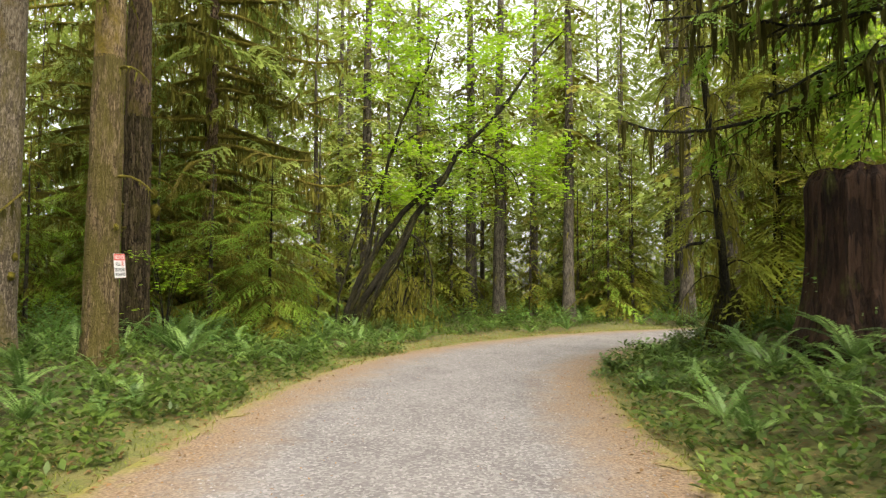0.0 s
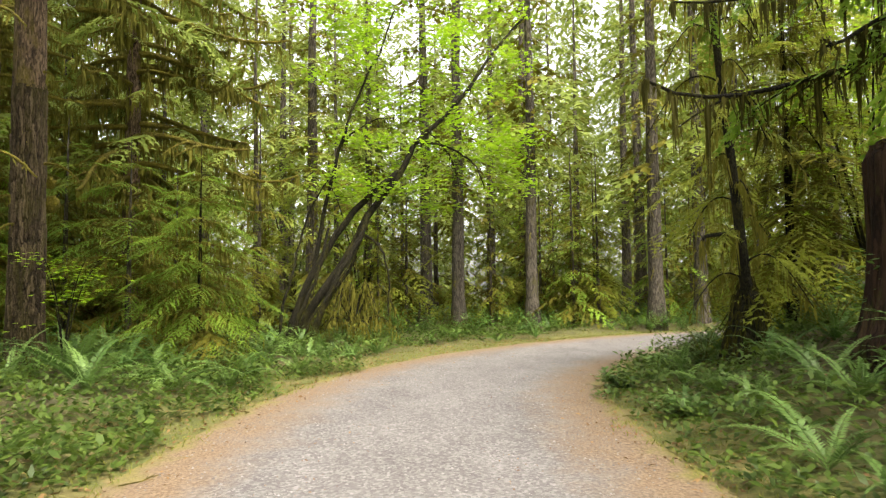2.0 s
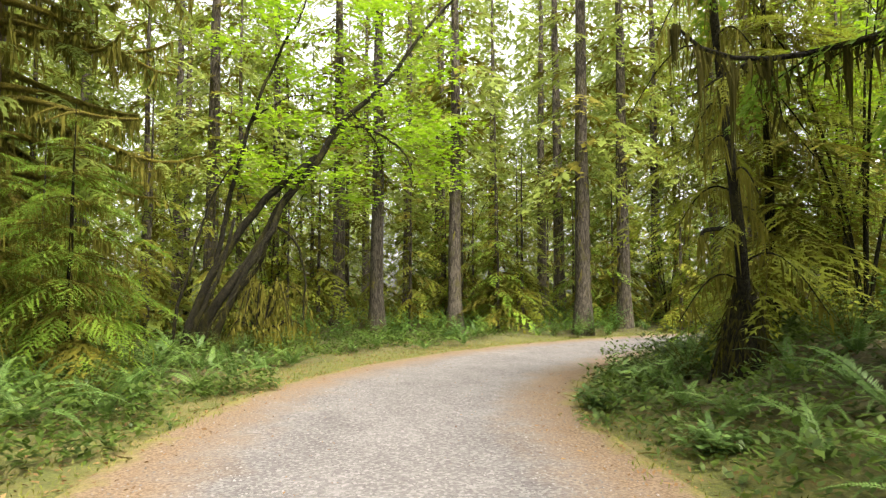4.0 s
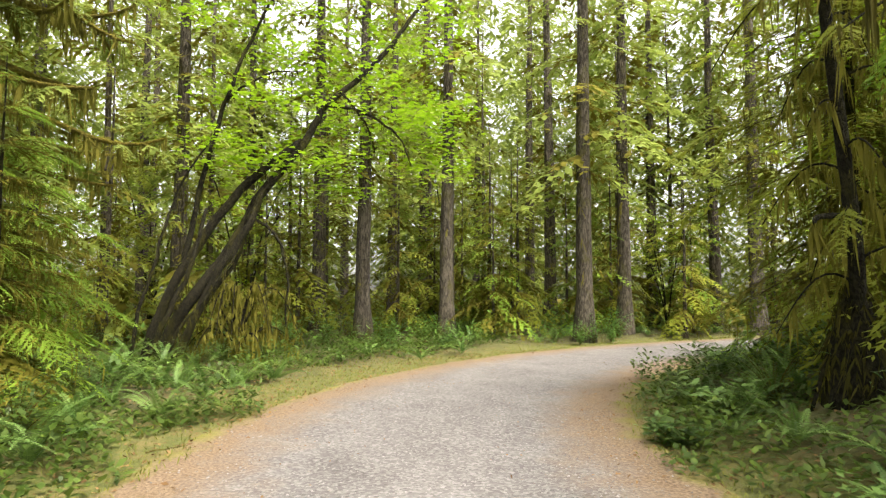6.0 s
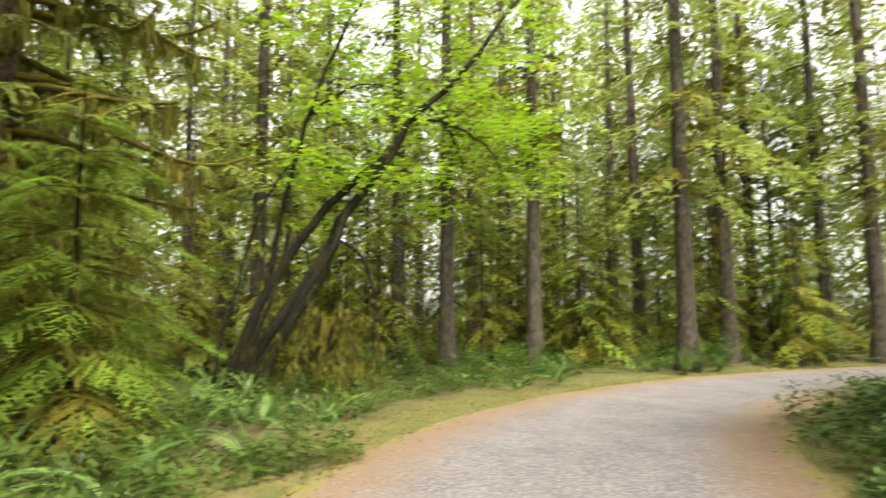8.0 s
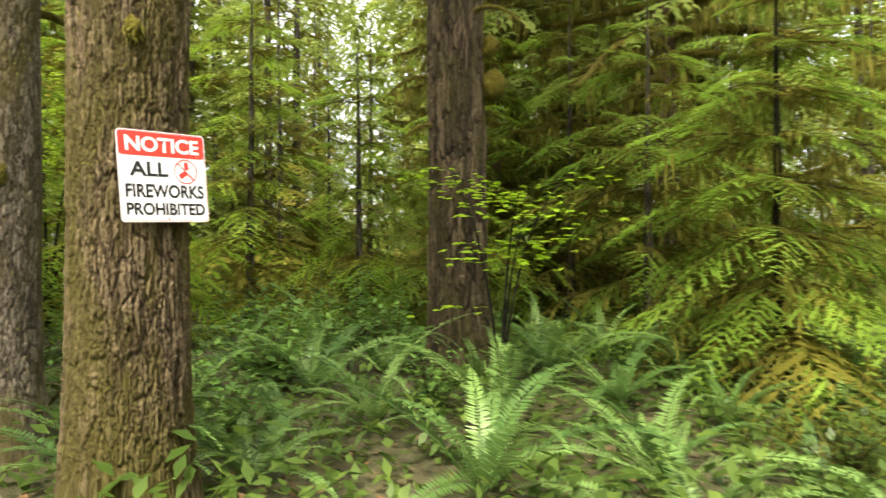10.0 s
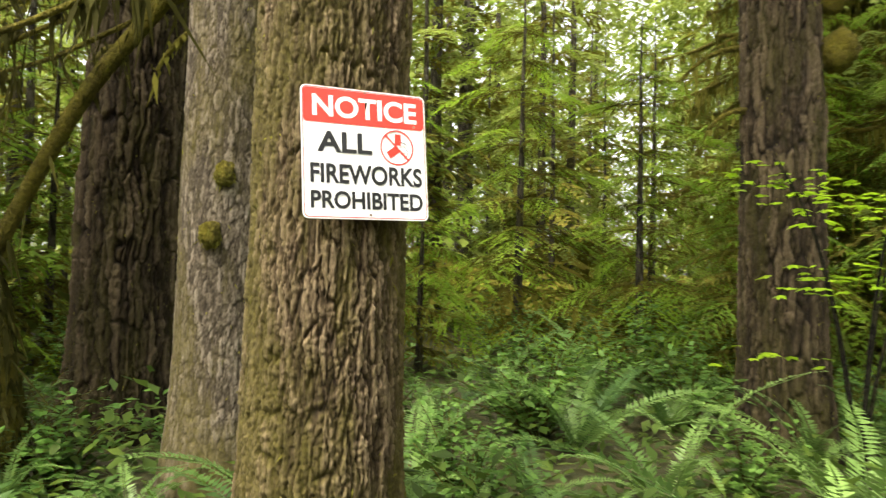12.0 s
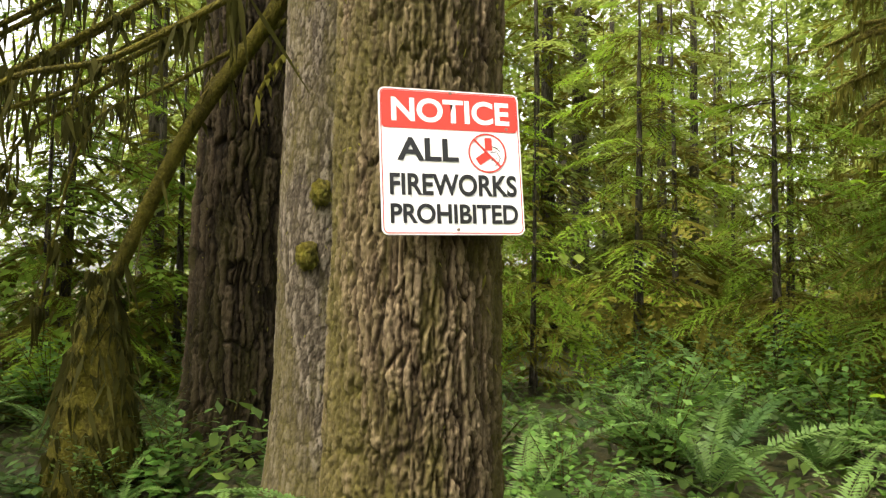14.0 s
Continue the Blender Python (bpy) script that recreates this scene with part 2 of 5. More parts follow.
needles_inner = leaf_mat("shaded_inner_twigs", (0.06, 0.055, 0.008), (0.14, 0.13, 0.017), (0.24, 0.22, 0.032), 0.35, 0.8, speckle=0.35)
# paler and greyer than the near needles: distance haze put into the colour
needles_far = leaf_mat("hazed_far_needles", (0.12, 0.16, 0.028), (0.215, 0.275, 0.052), (0.335, 0.41, 0.095), 0.5, speckle=0.28)
maple_leaf = leaf_mat("maple_leaf", (0.15, 0.275, 0.012), (0.27, 0.44, 0.02), (0.4, 0.57, 0.035), 0.5, speckle=0.45)
fern_leaf = leaf_mat("sword_fern_leaf", (0.024, 0.065, 0.013), (0.085, 0.175, 0.034), (0.27, 0.4, 0.11), 0.35, 0.4, 0.25, 0.2, 0.5)
shrub_leaf = leaf_mat("shrub_leaf", (0.03, 0.085, 0.013), (0.1, 0.21, 0.033), (0.23, 0.38, 0.08), 0.4, 0.38, 0.25, 0.4)
cover_leaf = leaf_mat("ground_leaf", (0.013, 0.031, 0.005), (0.052, 0.096, 0.014), (0.16, 0.23, 0.038), 0.4, 0.4, 0.22, 0.45)
grass_leaf = leaf_mat("verge_grass", (0.06, 0.088, 0.011), (0.125, 0.15, 0.019), (0.22, 0.22, 0.037), 0.35)
litter_leaf = leaf_mat("dead_leaf", (0.06, 0.032, 0.014), (0.17, 0.095, 0.04), (0.34, 0.22, 0.1), 0.15, 0.8)
pebble = leaf_mat("pebble", (0.06, 0.056, 0.053), (0.17, 0.16, 0.153), (0.36, 0.345, 0.33), 0.0, 0.85)

# ---- the lie of the land ----
CENTRE = spline([(-3.0, -60), (-2.2, -40), (-1.2, -22), (-0.5, -8), (-0.35, 0), (-0.3, 5.6), (0.0, 10.4), (1.0, 14.7), (3.1, 18.4), (6.5, 21.9),
                 (10.8, 24.6), (16.5, 26.8), (24, 28.4), (34, 29.2), (50, 29), (72, 27)], 400)
HALF = 2.42
TAN = unit(np.gradient(CENTRE, axis=0))


def wave(x, y, s, seed=0.0):
    """Cheap smooth unevenness between about -1 and 1."""
    return (np.sin(x * s + 1.3 * np.sin(y * s * 0.7 + seed) + seed) + np.sin(y * s * 1.13 + 1.7 * np.sin(x * s * 0.61 + 2 * seed)) +
            np.sin((x + y) * s * 1.9 + seed * 3) * 0.5) / 2.5


def road_place(x, y):
    """Signed distance from the middle of the road: negative on the side of the notice."""
    x, y = np.atleast_1d(x).astype(float), np.atleast_1d(y).astype(float)
    out = np.empty(len(x))
    for k in range(0, len(x), 4000):
        q = np.stack([x[k:k + 4000], y[k:k + 4000]], 1)
        d = q[:, None] - CENTRE[None]
        i = (d ** 2).sum(-1).argmin(1)
        e = d[np.arange(len(q)), i]
        side = np.sign(e[:, 0] * TAN[i, 1] - e[:, 1] * TAN[i, 0])
        out[k:k + 4000] = side * np.linalg.norm(e, axis=1)
    return out


def smooth(a, b, v):
    t = np.clip((v - a) / (b - a), 0, 1)
    return t * t * (3 - 2 * t)


def height(x, y, d=None):
    """The ground's height: a low bank on the notice's side, a higher one across the road."""
    x, y = np.atleast_1d(x).astype(float), np.atleast_1d(y).astype(float)
    d = road_place(x, y) if d is None else d
    o = np.abs(d) - HALF
    rise = np.where(d > 0, 0.95 * smooth(0.1, 4.2, o) * (1 - 0.45 * smooth(15, 24, y)), 0.34 * smooth(0.6, 4.5, o) * (1 - 0.7 * smooth(16, 22, y)))
    rough = smooth(0.0, 2.0, o) * (0.09 * wave(x, y, 1.1) + 0.05 * wave(x, y, 3.1, 1)) + smooth(15, 40, o) * 0.5 * wave(x, y, 0.12, 2)
    return np.where(o < 0.25, -0.06 + 0.06 * smooth(-0.3, 0.25, o), 0.0) + rise + rough


def lie(x, y):
    return float(height(x, y)[0])


def sheet(name, xs, ys, mat, kind, label, category):
    gx, gy = np.meshgrid(xs, ys, indexing="ij")
    d = road_place(gx.ravel(), gy.ravel())
    z = height(gx.ravel(), gy.ravel(), d)
    n, m = gx.shape
    i, j = np.meshgrid(np.arange(n - 1), np.arange(m - 1), indexing="ij")
    f = np.stack([i * m + j, (i + 1) * m + j, (i + 1) * m + j + 1, i * m + j + 1], -1).reshape(-1, 4)
    me = mesh_of(name, np.stack([gx.ravel(), gy.ravel(), z], 1), f, mat, smooth=True)
    uv = me.uv_layers.new(name="across")
    uv.data.foreach_set("uv", np.stack([d[f.ravel()] * 0.1, gy.ravel()[f.ravel()] * 0.1], 1).ravel().astype(np.float32))
    return tagged(new(name, me), label=label, category=category, kind=kind)


def across(n, l, size, amount):
    """Distance from the road's middle in tenths of a metre times ten, frayed by noise."""
    u, sep, ab = n.new("ShaderNodeUVMap"), n.new("ShaderNodeSeparateXYZ"), n.new("ShaderNodeMath")
    u.uv_map = "across"
    ab.operation = "ABSOLUTE"
    l.new(u.outputs[0], sep.inputs[0]), l.new(sep.outputs[0], ab.inputs[0])
    s = n.new("ShaderNodeMath")
    s.operation, s.inputs[1].default_value, s.inputs[2].default_value = "MULTIPLY_ADD", amount, -amount / 2
    l.new(noise_tex(n, l, size, 5), s.inputs[0])
    a = n.new("ShaderNodeMath")
    a.operation = "ADD"
    l.new(ab.outputs[0], a.inputs[0]), l.new(s.outputs[0], a.inputs[1])
    return a.outputs[0]


def ground_mat():
    m, n, l, b = nodes_of("forest_floor")
    duff = ramp(n, l, noise_tex(n, l, 9, 8), [(0.3, (0.02, 0.017, 0.007)), (0.5, (0.045, 0.04, 0.014)), (0.7, (0.1, 0.075, 0.03))])
    green = ramp(n, l, noise_tex(n, l, 22, 7), [(0.3, (0.04, 0.048, 0.007)), (0.5, (0.07, 0.08, 0.011)), (0.72, (0.135, 0.138, 0.022))])
    straw = ramp(n, l, noise_tex(n, l, 3, 6), [(0.45, (0, 0, 0)), (0.68, (1, 1, 1))])
    green = mixed(n, l, straw, green, (0.135, 0.105, 0.032))
    w = ramp(n, l, across(n, l, 0.9, 0.24), [(0.33, (0, 0, 0)), (0.47, (1, 1, 1))])
    c = mixed(n, l, w, green, mixed(n, l, 0.2, duff, green))
    dirt = ramp(n, l, noise_tex(n, l, 60, 6), [(0.3, (0.12, 0.075, 0.035)), (0.7, (0.28, 0.19, 0.095))])
    w2 = ramp(n, l, across(n, l, 1.7, 0.1), [(0.235, (0, 0, 0)), (0.262, (1, 1, 1))])
    c = mixed(n, l, w2, dirt, c)
    l.new(c, b.inputs["Base Color"])
    b.inputs["Roughness"].default_value = 0.95
    bumped(n, l, b, noise_tex(n, l, 40, 8), 0.8, 0.03)
    return m


def road_mat():
    m, n, l, b = nodes_of("gravel_road")
    stones = n.new("ShaderNodeTexVoronoi")
    stones.inputs["Scale"].default_value = 34
    co = n.new("ShaderNodeTexCoord")
    l.new(co.outputs["Object"], stones.inputs["Vector"])
    grey = ramp(n, l, stones.outputs["Color"], [(0.1, (0.062, 0.058, 0.057)), (0.5, (0.125, 0.117, 0.113)), (0.95, (0.29, 0.276, 0.268))])
    grey = mixed(n, l, 0.5, grey, ramp(n, l, noise_tex(n, l, 1.1, 8, (1, 0.6, 1)), [(0.3, (0.078, 0.071, 0.067)), (0.7, (0.175, 0.164, 0.158))]))
    specks = ramp(n, l, noise_tex(n, l, 26, 6, rough=0.75), [(0.3, (0.3, 0.26, 0.22)), (0.42, (1, 1, 1))])
    grey = mixed(n, l, 0.75, grey, specks, "MULTIPLY")
    dirt = ramp(n, l, noise_tex(n, l, 34, 8), [(0.3, (0.07, 0.045, 0.028)), (0.5, (0.15, 0.105, 0.067)), (0.72, (0.25, 0.19, 0.125))])
    w = ramp(n, l, across(n, l, 1.6, 0.14), [(0.12, (0, 0, 0)), (0.21, (1, 1, 1))])
    c = mixed(n, l, w, grey, dirt)
    moss = ramp(n, l, noise_tex(n, l, 30, 6), [(0.3, (0.085, 0.085, 0.018)), (0.7, (0.21, 0.19, 0.045))])
    w2 = ramp(n, l, across(n, l, 2.3, 0.12), [(0.232, (0, 0, 0)), (0.27, (1, 1, 1))])
    c = mixed(n, l, w2, c, moss)
    l.new(c, b.inputs["Base Color"])
    b.inputs["Roughness"].default_value, b.inputs["Specular IOR Level"].default_value = 0.9, 0.2
    bumped(n, l, b, stones.outputs["Distance"], 0.6, 0.012)
    return m


floor_mat, gravel_mat = ground_mat(), road_mat()
axis_x = np.concatenate([-np.geomspace(900, 16, 22), np.arange(-15, 24, 0.3), np.geomspace(25, 900, 22)])
axis_y = np.concatenate([-np.geomspace(900, 9, 22), np.arange(-8, 36, 0.3), np.geomspace(37, 900, 22)])
ground = sheet("ground", axis_x, axis_y, floor_mat, "structure", "mossy forest floor with needle duff and low plants", "ground")

# the gravel road, a strip laid along its middle line
us = np.linspace(-2.75, 2.75, 31)
RC = spline(CENTRE[90:], 700)
RN = unit(np.stack([np.gradient(RC, axis=0)[:, 1], -np.gradient(RC, axis=0)[:, 0]], 1))
rv = RC[:, None] + RN[:, None] * us[None, :, None]
rz = np.broadcast_to(0.012 + 0.035 * (1 - (us / 2.75) ** 2) - 0.02 * np.exp(-((np.abs(us) - 0.85) / 0.3) ** 2), rv.shape[:2]) + 0.012 * wave(rv[..., 0], rv[..., 1], 2.3)
rz = rz - 0.06 * smooth(2.5, 2.75, np.abs(us))[None]
n_, m_ = rz.shape
ii, jj = np.meshgrid(np.arange(n_ - 1), np.arange(m_ - 1), indexing="ij")
rf = np.stack([ii * m_ + jj, ii * m_ + jj + 1, (ii + 1) * m_ + jj + 1, (ii + 1) * m_ + jj], -1).reshape(-1, 4)
road_me = mesh_of("road", np.concatenate([rv, rz[..., None]], -1).reshape(-1, 3), rf, gravel_mat, smooth=True)
ruv = road_me.uv_layers.new(name="across")
ru = np.broadcast_to(us, rz.shape).ravel() * 0.1
ruv.data.foreach_set("uv", np.stack([ru[rf.ravel()], rf.ravel() * 0.0], 1).ravel().astype(np.float32))
road = tagged(new("road", road_me), label="pale grey gravel forest road with brown dirt shoulders", category="road", kind="structure")

# ---- kits for plants ----
def bough(seed, twigs=12, fine=6, blade=0.058, wide=0.026, web=0.6, droop=0.22):
    """A flat hemlock spray along +x, a metre long: feathered twigs, as the outer green and the inner mossy part."""
    r = np.random.default_rng(seed)
    base, way, ln, wd, inner = [], [], [], [], []

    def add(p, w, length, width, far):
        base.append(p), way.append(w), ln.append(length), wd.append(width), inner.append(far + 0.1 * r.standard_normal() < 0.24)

    for s in np.linspace(0.08, 1.0, twigs):
        p = np.array([s, 0.015 * r.standard_normal(), 0.06 * np.sin(3 * s) - droop * s ** 2])
        for sg in (-1, 1):
            tl = 0.48 * (1 - s * 0.82) * (0.6 + 0.65 * r.random()) * (0.5 + 0.5 * min(1, s * 4))
            a = radians(48 + 9 * r.standard_normal())
            w = unit(np.array([np.cos(a), sg * np.sin(a), -0.08 + 0.05 * r.standard_normal()]))
            add(p, w + [0, 0, -0.1], 0.55 * tl, web * 0.8 / twigs, 0.6 * s)
            add(p + 0.4 * tl * w - [0, 0, 0.05 * tl], w + [0, 0, -0.35], 0.62 * tl, web * 0.8 / twigs, 0.6 * s + 0.3 * s)
            for q in np.linspace(0.1, 1.0, max(3, int(fine * tl / 0.3))):
                b = p + w * tl * q + np.array([0, 0, -0.34 * tl * q * q])
                for s2 in (-1, 1):
                    a2 = s2 * radians(40 + 12 * r.standard_normal())
                    c, s_ = np.cos(a2), np.sin(a2)
                    add(b, np.array([w[0] * c - w[1] * s_, w[0] * s_ + w[1] * c, w[2] - 0.3 * q + 0.1 * r.standard_normal()]),
                        blade * (0.7 + 0.6 * r.random()) * (1.2 - 0.5 * q), wide * (0.8 + 0.4 * r.random()), 0.55 * s + 0.4 * q * s)
    base, way, ln, wd, inner = np.array(base), unit(np.array(way)), np.array(ln), np.array(wd), np.array(inner)
    side = unit(np.cross(way, unit(np.array([0, 0, 1.0]) + 0.14 * r.standard_normal((len(base), 3)))))
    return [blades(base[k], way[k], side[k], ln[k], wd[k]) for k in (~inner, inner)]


def stuff(ob):
    return tagged(ob, kind="stuff")


def strands(at, r, low, high, width=0.03, sway=0.16):
    """Hanging moss from the given places."""
    n = len(at)
    way = np.stack([sway * r.standard_normal(n), sway * r.standard_normal(n), -np.ones(n)], 1)
    side = np.stack([r.standard_normal(n), r.standard_normal(n), np.zeros(n)], 1)
    return blades(at, way, side, low + (high - low) * r.random(n) ** 2.5 * (0.35 + 1.25 * np.abs(np.sin(at[:, 0] * 5.3 + at[:, 1] * 4.1))), width * (0.6 + 0.8 * r.random(n)), mid=0.3)


BOUGH_NEAR = [bough(s, 14, 8, 0.055, 0.018) for s in range(4)]
BOUGH_MID = [bough(10 + s, 11, 5, 0.075, 0.025, 0.7) for s in range(4)]
BOUGH_FINE = [bough(60 + s, 19, 9, 0.042, 0.013, 0.5) for s in range(4)]
BOUGH_TALL = [bough(30 + s, 8, 3, 0.1, 0.032, 0.75) for s in range(4)]
BOUGH_FAR = [bough(20 + s, 10, 4, 0.08, 0.028, 0.7) for s in range(4)]


def stem_path(h, r, lean=0.02, n=14, wobble=0.02):
    z = np.linspace(-0.25, h, n)
    return np.stack([lean * z + wobble * np.cumsum(r.standard_normal(n)), wobble * np.cumsum(r.standard_normal(n)), z], 1)


def conifer(name, seed, h, radius, low, reach, count, kit, label, mats, moss=0, sag=0.32, top_thin=0.55, bare=0, category="conifer tree", dead_reach=1.4, sides=10, gap=0.4, brown=0.06, bias=1.0):
    """A conifer at the origin: trunk, limbs, needle crown and, where given, hanging moss."""
    r = np.random.default_rng(seed)
    bark, leaf, hang = mats
    t = thing(name, pose(0, 0, 0), label, category)
    path = stem_path(h, r, 0.0, 16, 0.012 * h / 16)
    zz = path[:, 2]
    rad = radius * (1 - np.clip(zz / h, 0, 1) ** 1.1 * 0.93) * (1 + 0.55 * np.exp(-np.maximum(zz, 0) / 0.35))
    piece("trunk", mesh_of("trunk", *tube(path, rad, sides), bark, smooth=True), t)
    at = lambda z: np.array([np.interp(z, zz, path[:, 0]), np.interp(z, zz, path[:, 1]), z])
    crown, inner, limbs, hung = [], [], [], []
    tiers = max(4, int((h - low) / gap))
    for k in range(count):
        q = (k + r.random()) / count
        q = q ** bias
        q = 0.75 * (int(q * tiers) + 0.5) / tiers + 0.25 * q
        z = low + (h * 0.985 - low) * q
        ln = reach * (1 - top_thin * q ** 1.2 - (1 - top_thin) * q ** 6) * (0.55 + 0.7 * r.random())
        a, el = k * 2.4 + r.random(), -sag * 0.5 + sag * 1.3 * (q - 0.35) + 0.07 * r.standard_normal()
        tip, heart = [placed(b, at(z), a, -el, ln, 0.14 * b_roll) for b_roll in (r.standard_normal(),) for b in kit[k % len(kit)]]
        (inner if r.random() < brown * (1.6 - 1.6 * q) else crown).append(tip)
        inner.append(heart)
        s = np.linspace(0, 0.92, 5)
        line = at(z) + np.outer(s * ln * np.cos(el), [np.cos(a), np.sin(a), 0]) + np.outer(s * ln * np.sin(el) - 0.25 * ln * s ** 2, [0, 0, 1])
        limbs.append(tube(line, np.linspace(0.007 + 0.004 * ln, 0.002, 5), 4))
        if moss and q < 0.7:
            m = int(moss * ln)
            u = r.random(m)
            p = at(z) + np.outer(u * ln * 0.85 * np.cos(el), [np.cos(a), np.sin(a), 0]) + np.outer(u * ln * np.sin(el) - 0.25 * ln * u ** 2, [0, 0, 1])
            hung.append(strands(p + 0.03 * r.standard_normal((m, 3)), r, 0.06, 0.42, 0.018))
    for k in range(bare):
        z = 1.2 + (low + 1 - 1.2) * r.random() if low > 1.6 else 0.6 + low * r.random()
        ln, a = dead_reach * (0.35 + 0.8 * r.random()), r.random() * 6.28
        s = np.linspace(0, 1, 7)
        el = 0.1 + 0.3 * r.standard_normal()
        line = at(z) + np.outer(s * ln, [np.cos(a), np.sin(a), 0]) + np.outer(ln * (el * s - 0.55 * s ** 2 + 0.12 * np.sin(5 * s + a)), [0, 0, 1])
        limbs.append(tube(line, np.linspace(0.028, 0.007, 7) * (0.6 + 0.3 * ln), 5))
        m = int(26 * ln)
        hung.append(strands(line[r.integers(0, 7, m)] + (line[1] - line[0]) * r.random((m, 1)) + 0.015 * r.standard_normal((m, 3)), r, 0.05, 0.5, 0.035))
    stuff(piece("crown", mesh_of("crown", *joined(crown), leaf), t))
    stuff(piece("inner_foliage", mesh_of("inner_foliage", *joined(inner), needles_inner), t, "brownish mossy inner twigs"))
    stuff(piece("branch_wood", mesh_of("branch_wood", *joined(limbs), twig_wood, smooth=True), t))
    if hung:
        stuff(piece("hanging_moss", mesh_of("hanging_moss", *joined(hung), hang), t, "olive hanging moss"))
    return t


def mossy_limb_tree(name, seed, h, radius, limbs, low, high, reach, label, hang, leaf, kit, tufts=60, lean=0.0, thick=1.0, spread=(0, 6.283), wide=0.034, long=0.55, rope=0.0):
    """An old conifer whose long drooping limbs are wrapped and hung with moss."""
    r = np.random.default_rng(seed)
    t = thing(name, pose(0, 0, 0), label, "conifer tree")
    path = stem_path(h, r, lean, 18, 0.015)
    zz = path[:, 2]
    rad = radius * (1 - np.clip(zz / h, 0, 1) * 0.8) * (1 + 0.5 * np.exp(-np.maximum(zz, 0) / 0.4))
    piece("trunk", mesh_of("trunk", *tube(path, rad, 14), bark_dark, smooth=True), t)
    at = lambda z: np.array([np.interp(z, zz, path[:, 0]), np.interp(z, zz, path[:, 1]), z])
    hung, green = [], []
    for k in range(limbs):
        z = low + (high - low) * (k + r.random()) / limbs
        a, ln = spread[0] + (k * 2.4 % 6.283) / 6.283 * (spread[1] - spread[0]) + 0.3 * r.standard_normal(), reach * (0.55 + 0.6 * r.random())
        s = np.linspace(0, 1, 11)
        fall = 0.35 + 0.35 * r.random()
        bend = 0.5 * r.standard_normal()
        dirs = np.stack([np.cos(a + bend * s), np.sin(a + bend * s), 0 * s], 1)
        line = at(z) + dirs * (s * ln)[:, None] + np.outer(ln * (0.12 * s - fall * s ** 1.6 + 0.22 * s ** 4) + (0.05 * np.sin(9 * s + k) + 0.04 * ln * np.sin(5 * s + 2 * k)) * s, [0, 0, 1])
        wood = [tube(line, thick * np.linspace(0.05, 0.014, 11) * (0.7 + 0.1 * ln), 6)]
        m = int(tufts * ln)
        u = r.random(m) * 10
        i = u.astype(int)
        p = line[i] * (1 - (u - i))[:, None] + line[np.minimum(i + 1, 10)] * (u - i)[:, None]
        hung.append(strands(p + 0.02 * r.standard_normal((m, 3)), r, 0.05, long, wide))
        if rope:
            hung.append(drapes(line, r, int(3 * ln), rope))
        # side shoots
        for q in range(int(1.6 * ln)):
            j = r.integers(2, 10)
            b = a + r.choice([-1, 1]) * (0.7 + 0.5 * r.random())
            l2 = 0.25 * ln * (0.5 + r.random()) * (1 - j / 16)
            s2 = np.linspace(0, 1, 5)
            l2p = line[j] + np.outer(s2 * l2, [np.cos(b), np.sin(b), 0]) + np.outer(-l2 * 0.5 * s2 ** 1.5, [0, 0, 1])
            wood.append(tube(l2p, thick * np.linspace(0.02, 0.007, 5), 4))
            m = int(tufts * l2)
            hung.append(strands(l2p[r.integers(0, 5, m)] + 0.04 * r.standard_normal((m, 3)), r, 0.05, long * 0.75, wide))
            if leaf is not None and r.random() < 0.5:
                green.append(placed(joined(kit[q % len(kit)]), l2p[1], b, 0.35, l2 * 1.5 + 0.3, 0.2 * r.standard_normal()))
        piece("limb", mesh_of("limb", *joined(wood), moss_limb if hang is moss_strand else bark_maple, smooth=True), t)
    stuff(piece("hanging_moss", mesh_of("hanging_moss", *joined(hung), hang), t, "long hanging moss"))
    if green:
        stuff(piece("crown", mesh_of("crown", *joined(green), leaf), t))
    return t


def frond(seed, length, pairs=22, width=0.1):
    """One sword-fern frond along +x, arching over, with its row of leaflets on both sides."""
    r = np.random.default_rng(seed)
    s = np.linspace(0, 1, 14)
    bend = 0.9 + 0.4 * r.random()
    ang = 0.2 - bend * s ** 1.4 * 1.35
    step = length / 13
    line = np.concatenate([[[0, 0, 0]], np.cumsum(np.stack([np.cos(ang), 0.1 * np.sin(2 * s) * r.standard_normal() + 0 * s, np.sin(ang)], 1)[:-1] * step, axis=0)])
    q = np.linspace(0.1, 0.985, pairs)
    p = np.stack([np.interp(q, s, line[:, k]) for k in range(3)], 1)
    w = unit(np.stack([np.interp(q, s, np.gradient(line[:, k])) for k in range(3)], 1))
    out = []
    for sg in (-1, 1):
        way = np.array([[0, sg, 0.12]]) + 0.32 * w + 0.09 * r.standard_normal((pairs, 3))
        ln = width * np.sin(np.clip(0.25 + q * 0.8, 0, 1) * np.pi) ** 0.7 * (1.12 - 0.6 * q)
        out.append(blades(p, way, w, np.maximum(ln, 0.012), length * 0.94 / pairs * 0.92, 0.03, 0.3))
    return joined(out + [tube(line[::3], np.linspace(0.004, 0.0015, 5), 3)])


FRONDS = [mesh_of("frond", *frond(40 + k, 0.62 + 0.09 * k, 38 + 2 * k, 0.068 + 0.006 * k), fern_leaf) for k in range(5)]


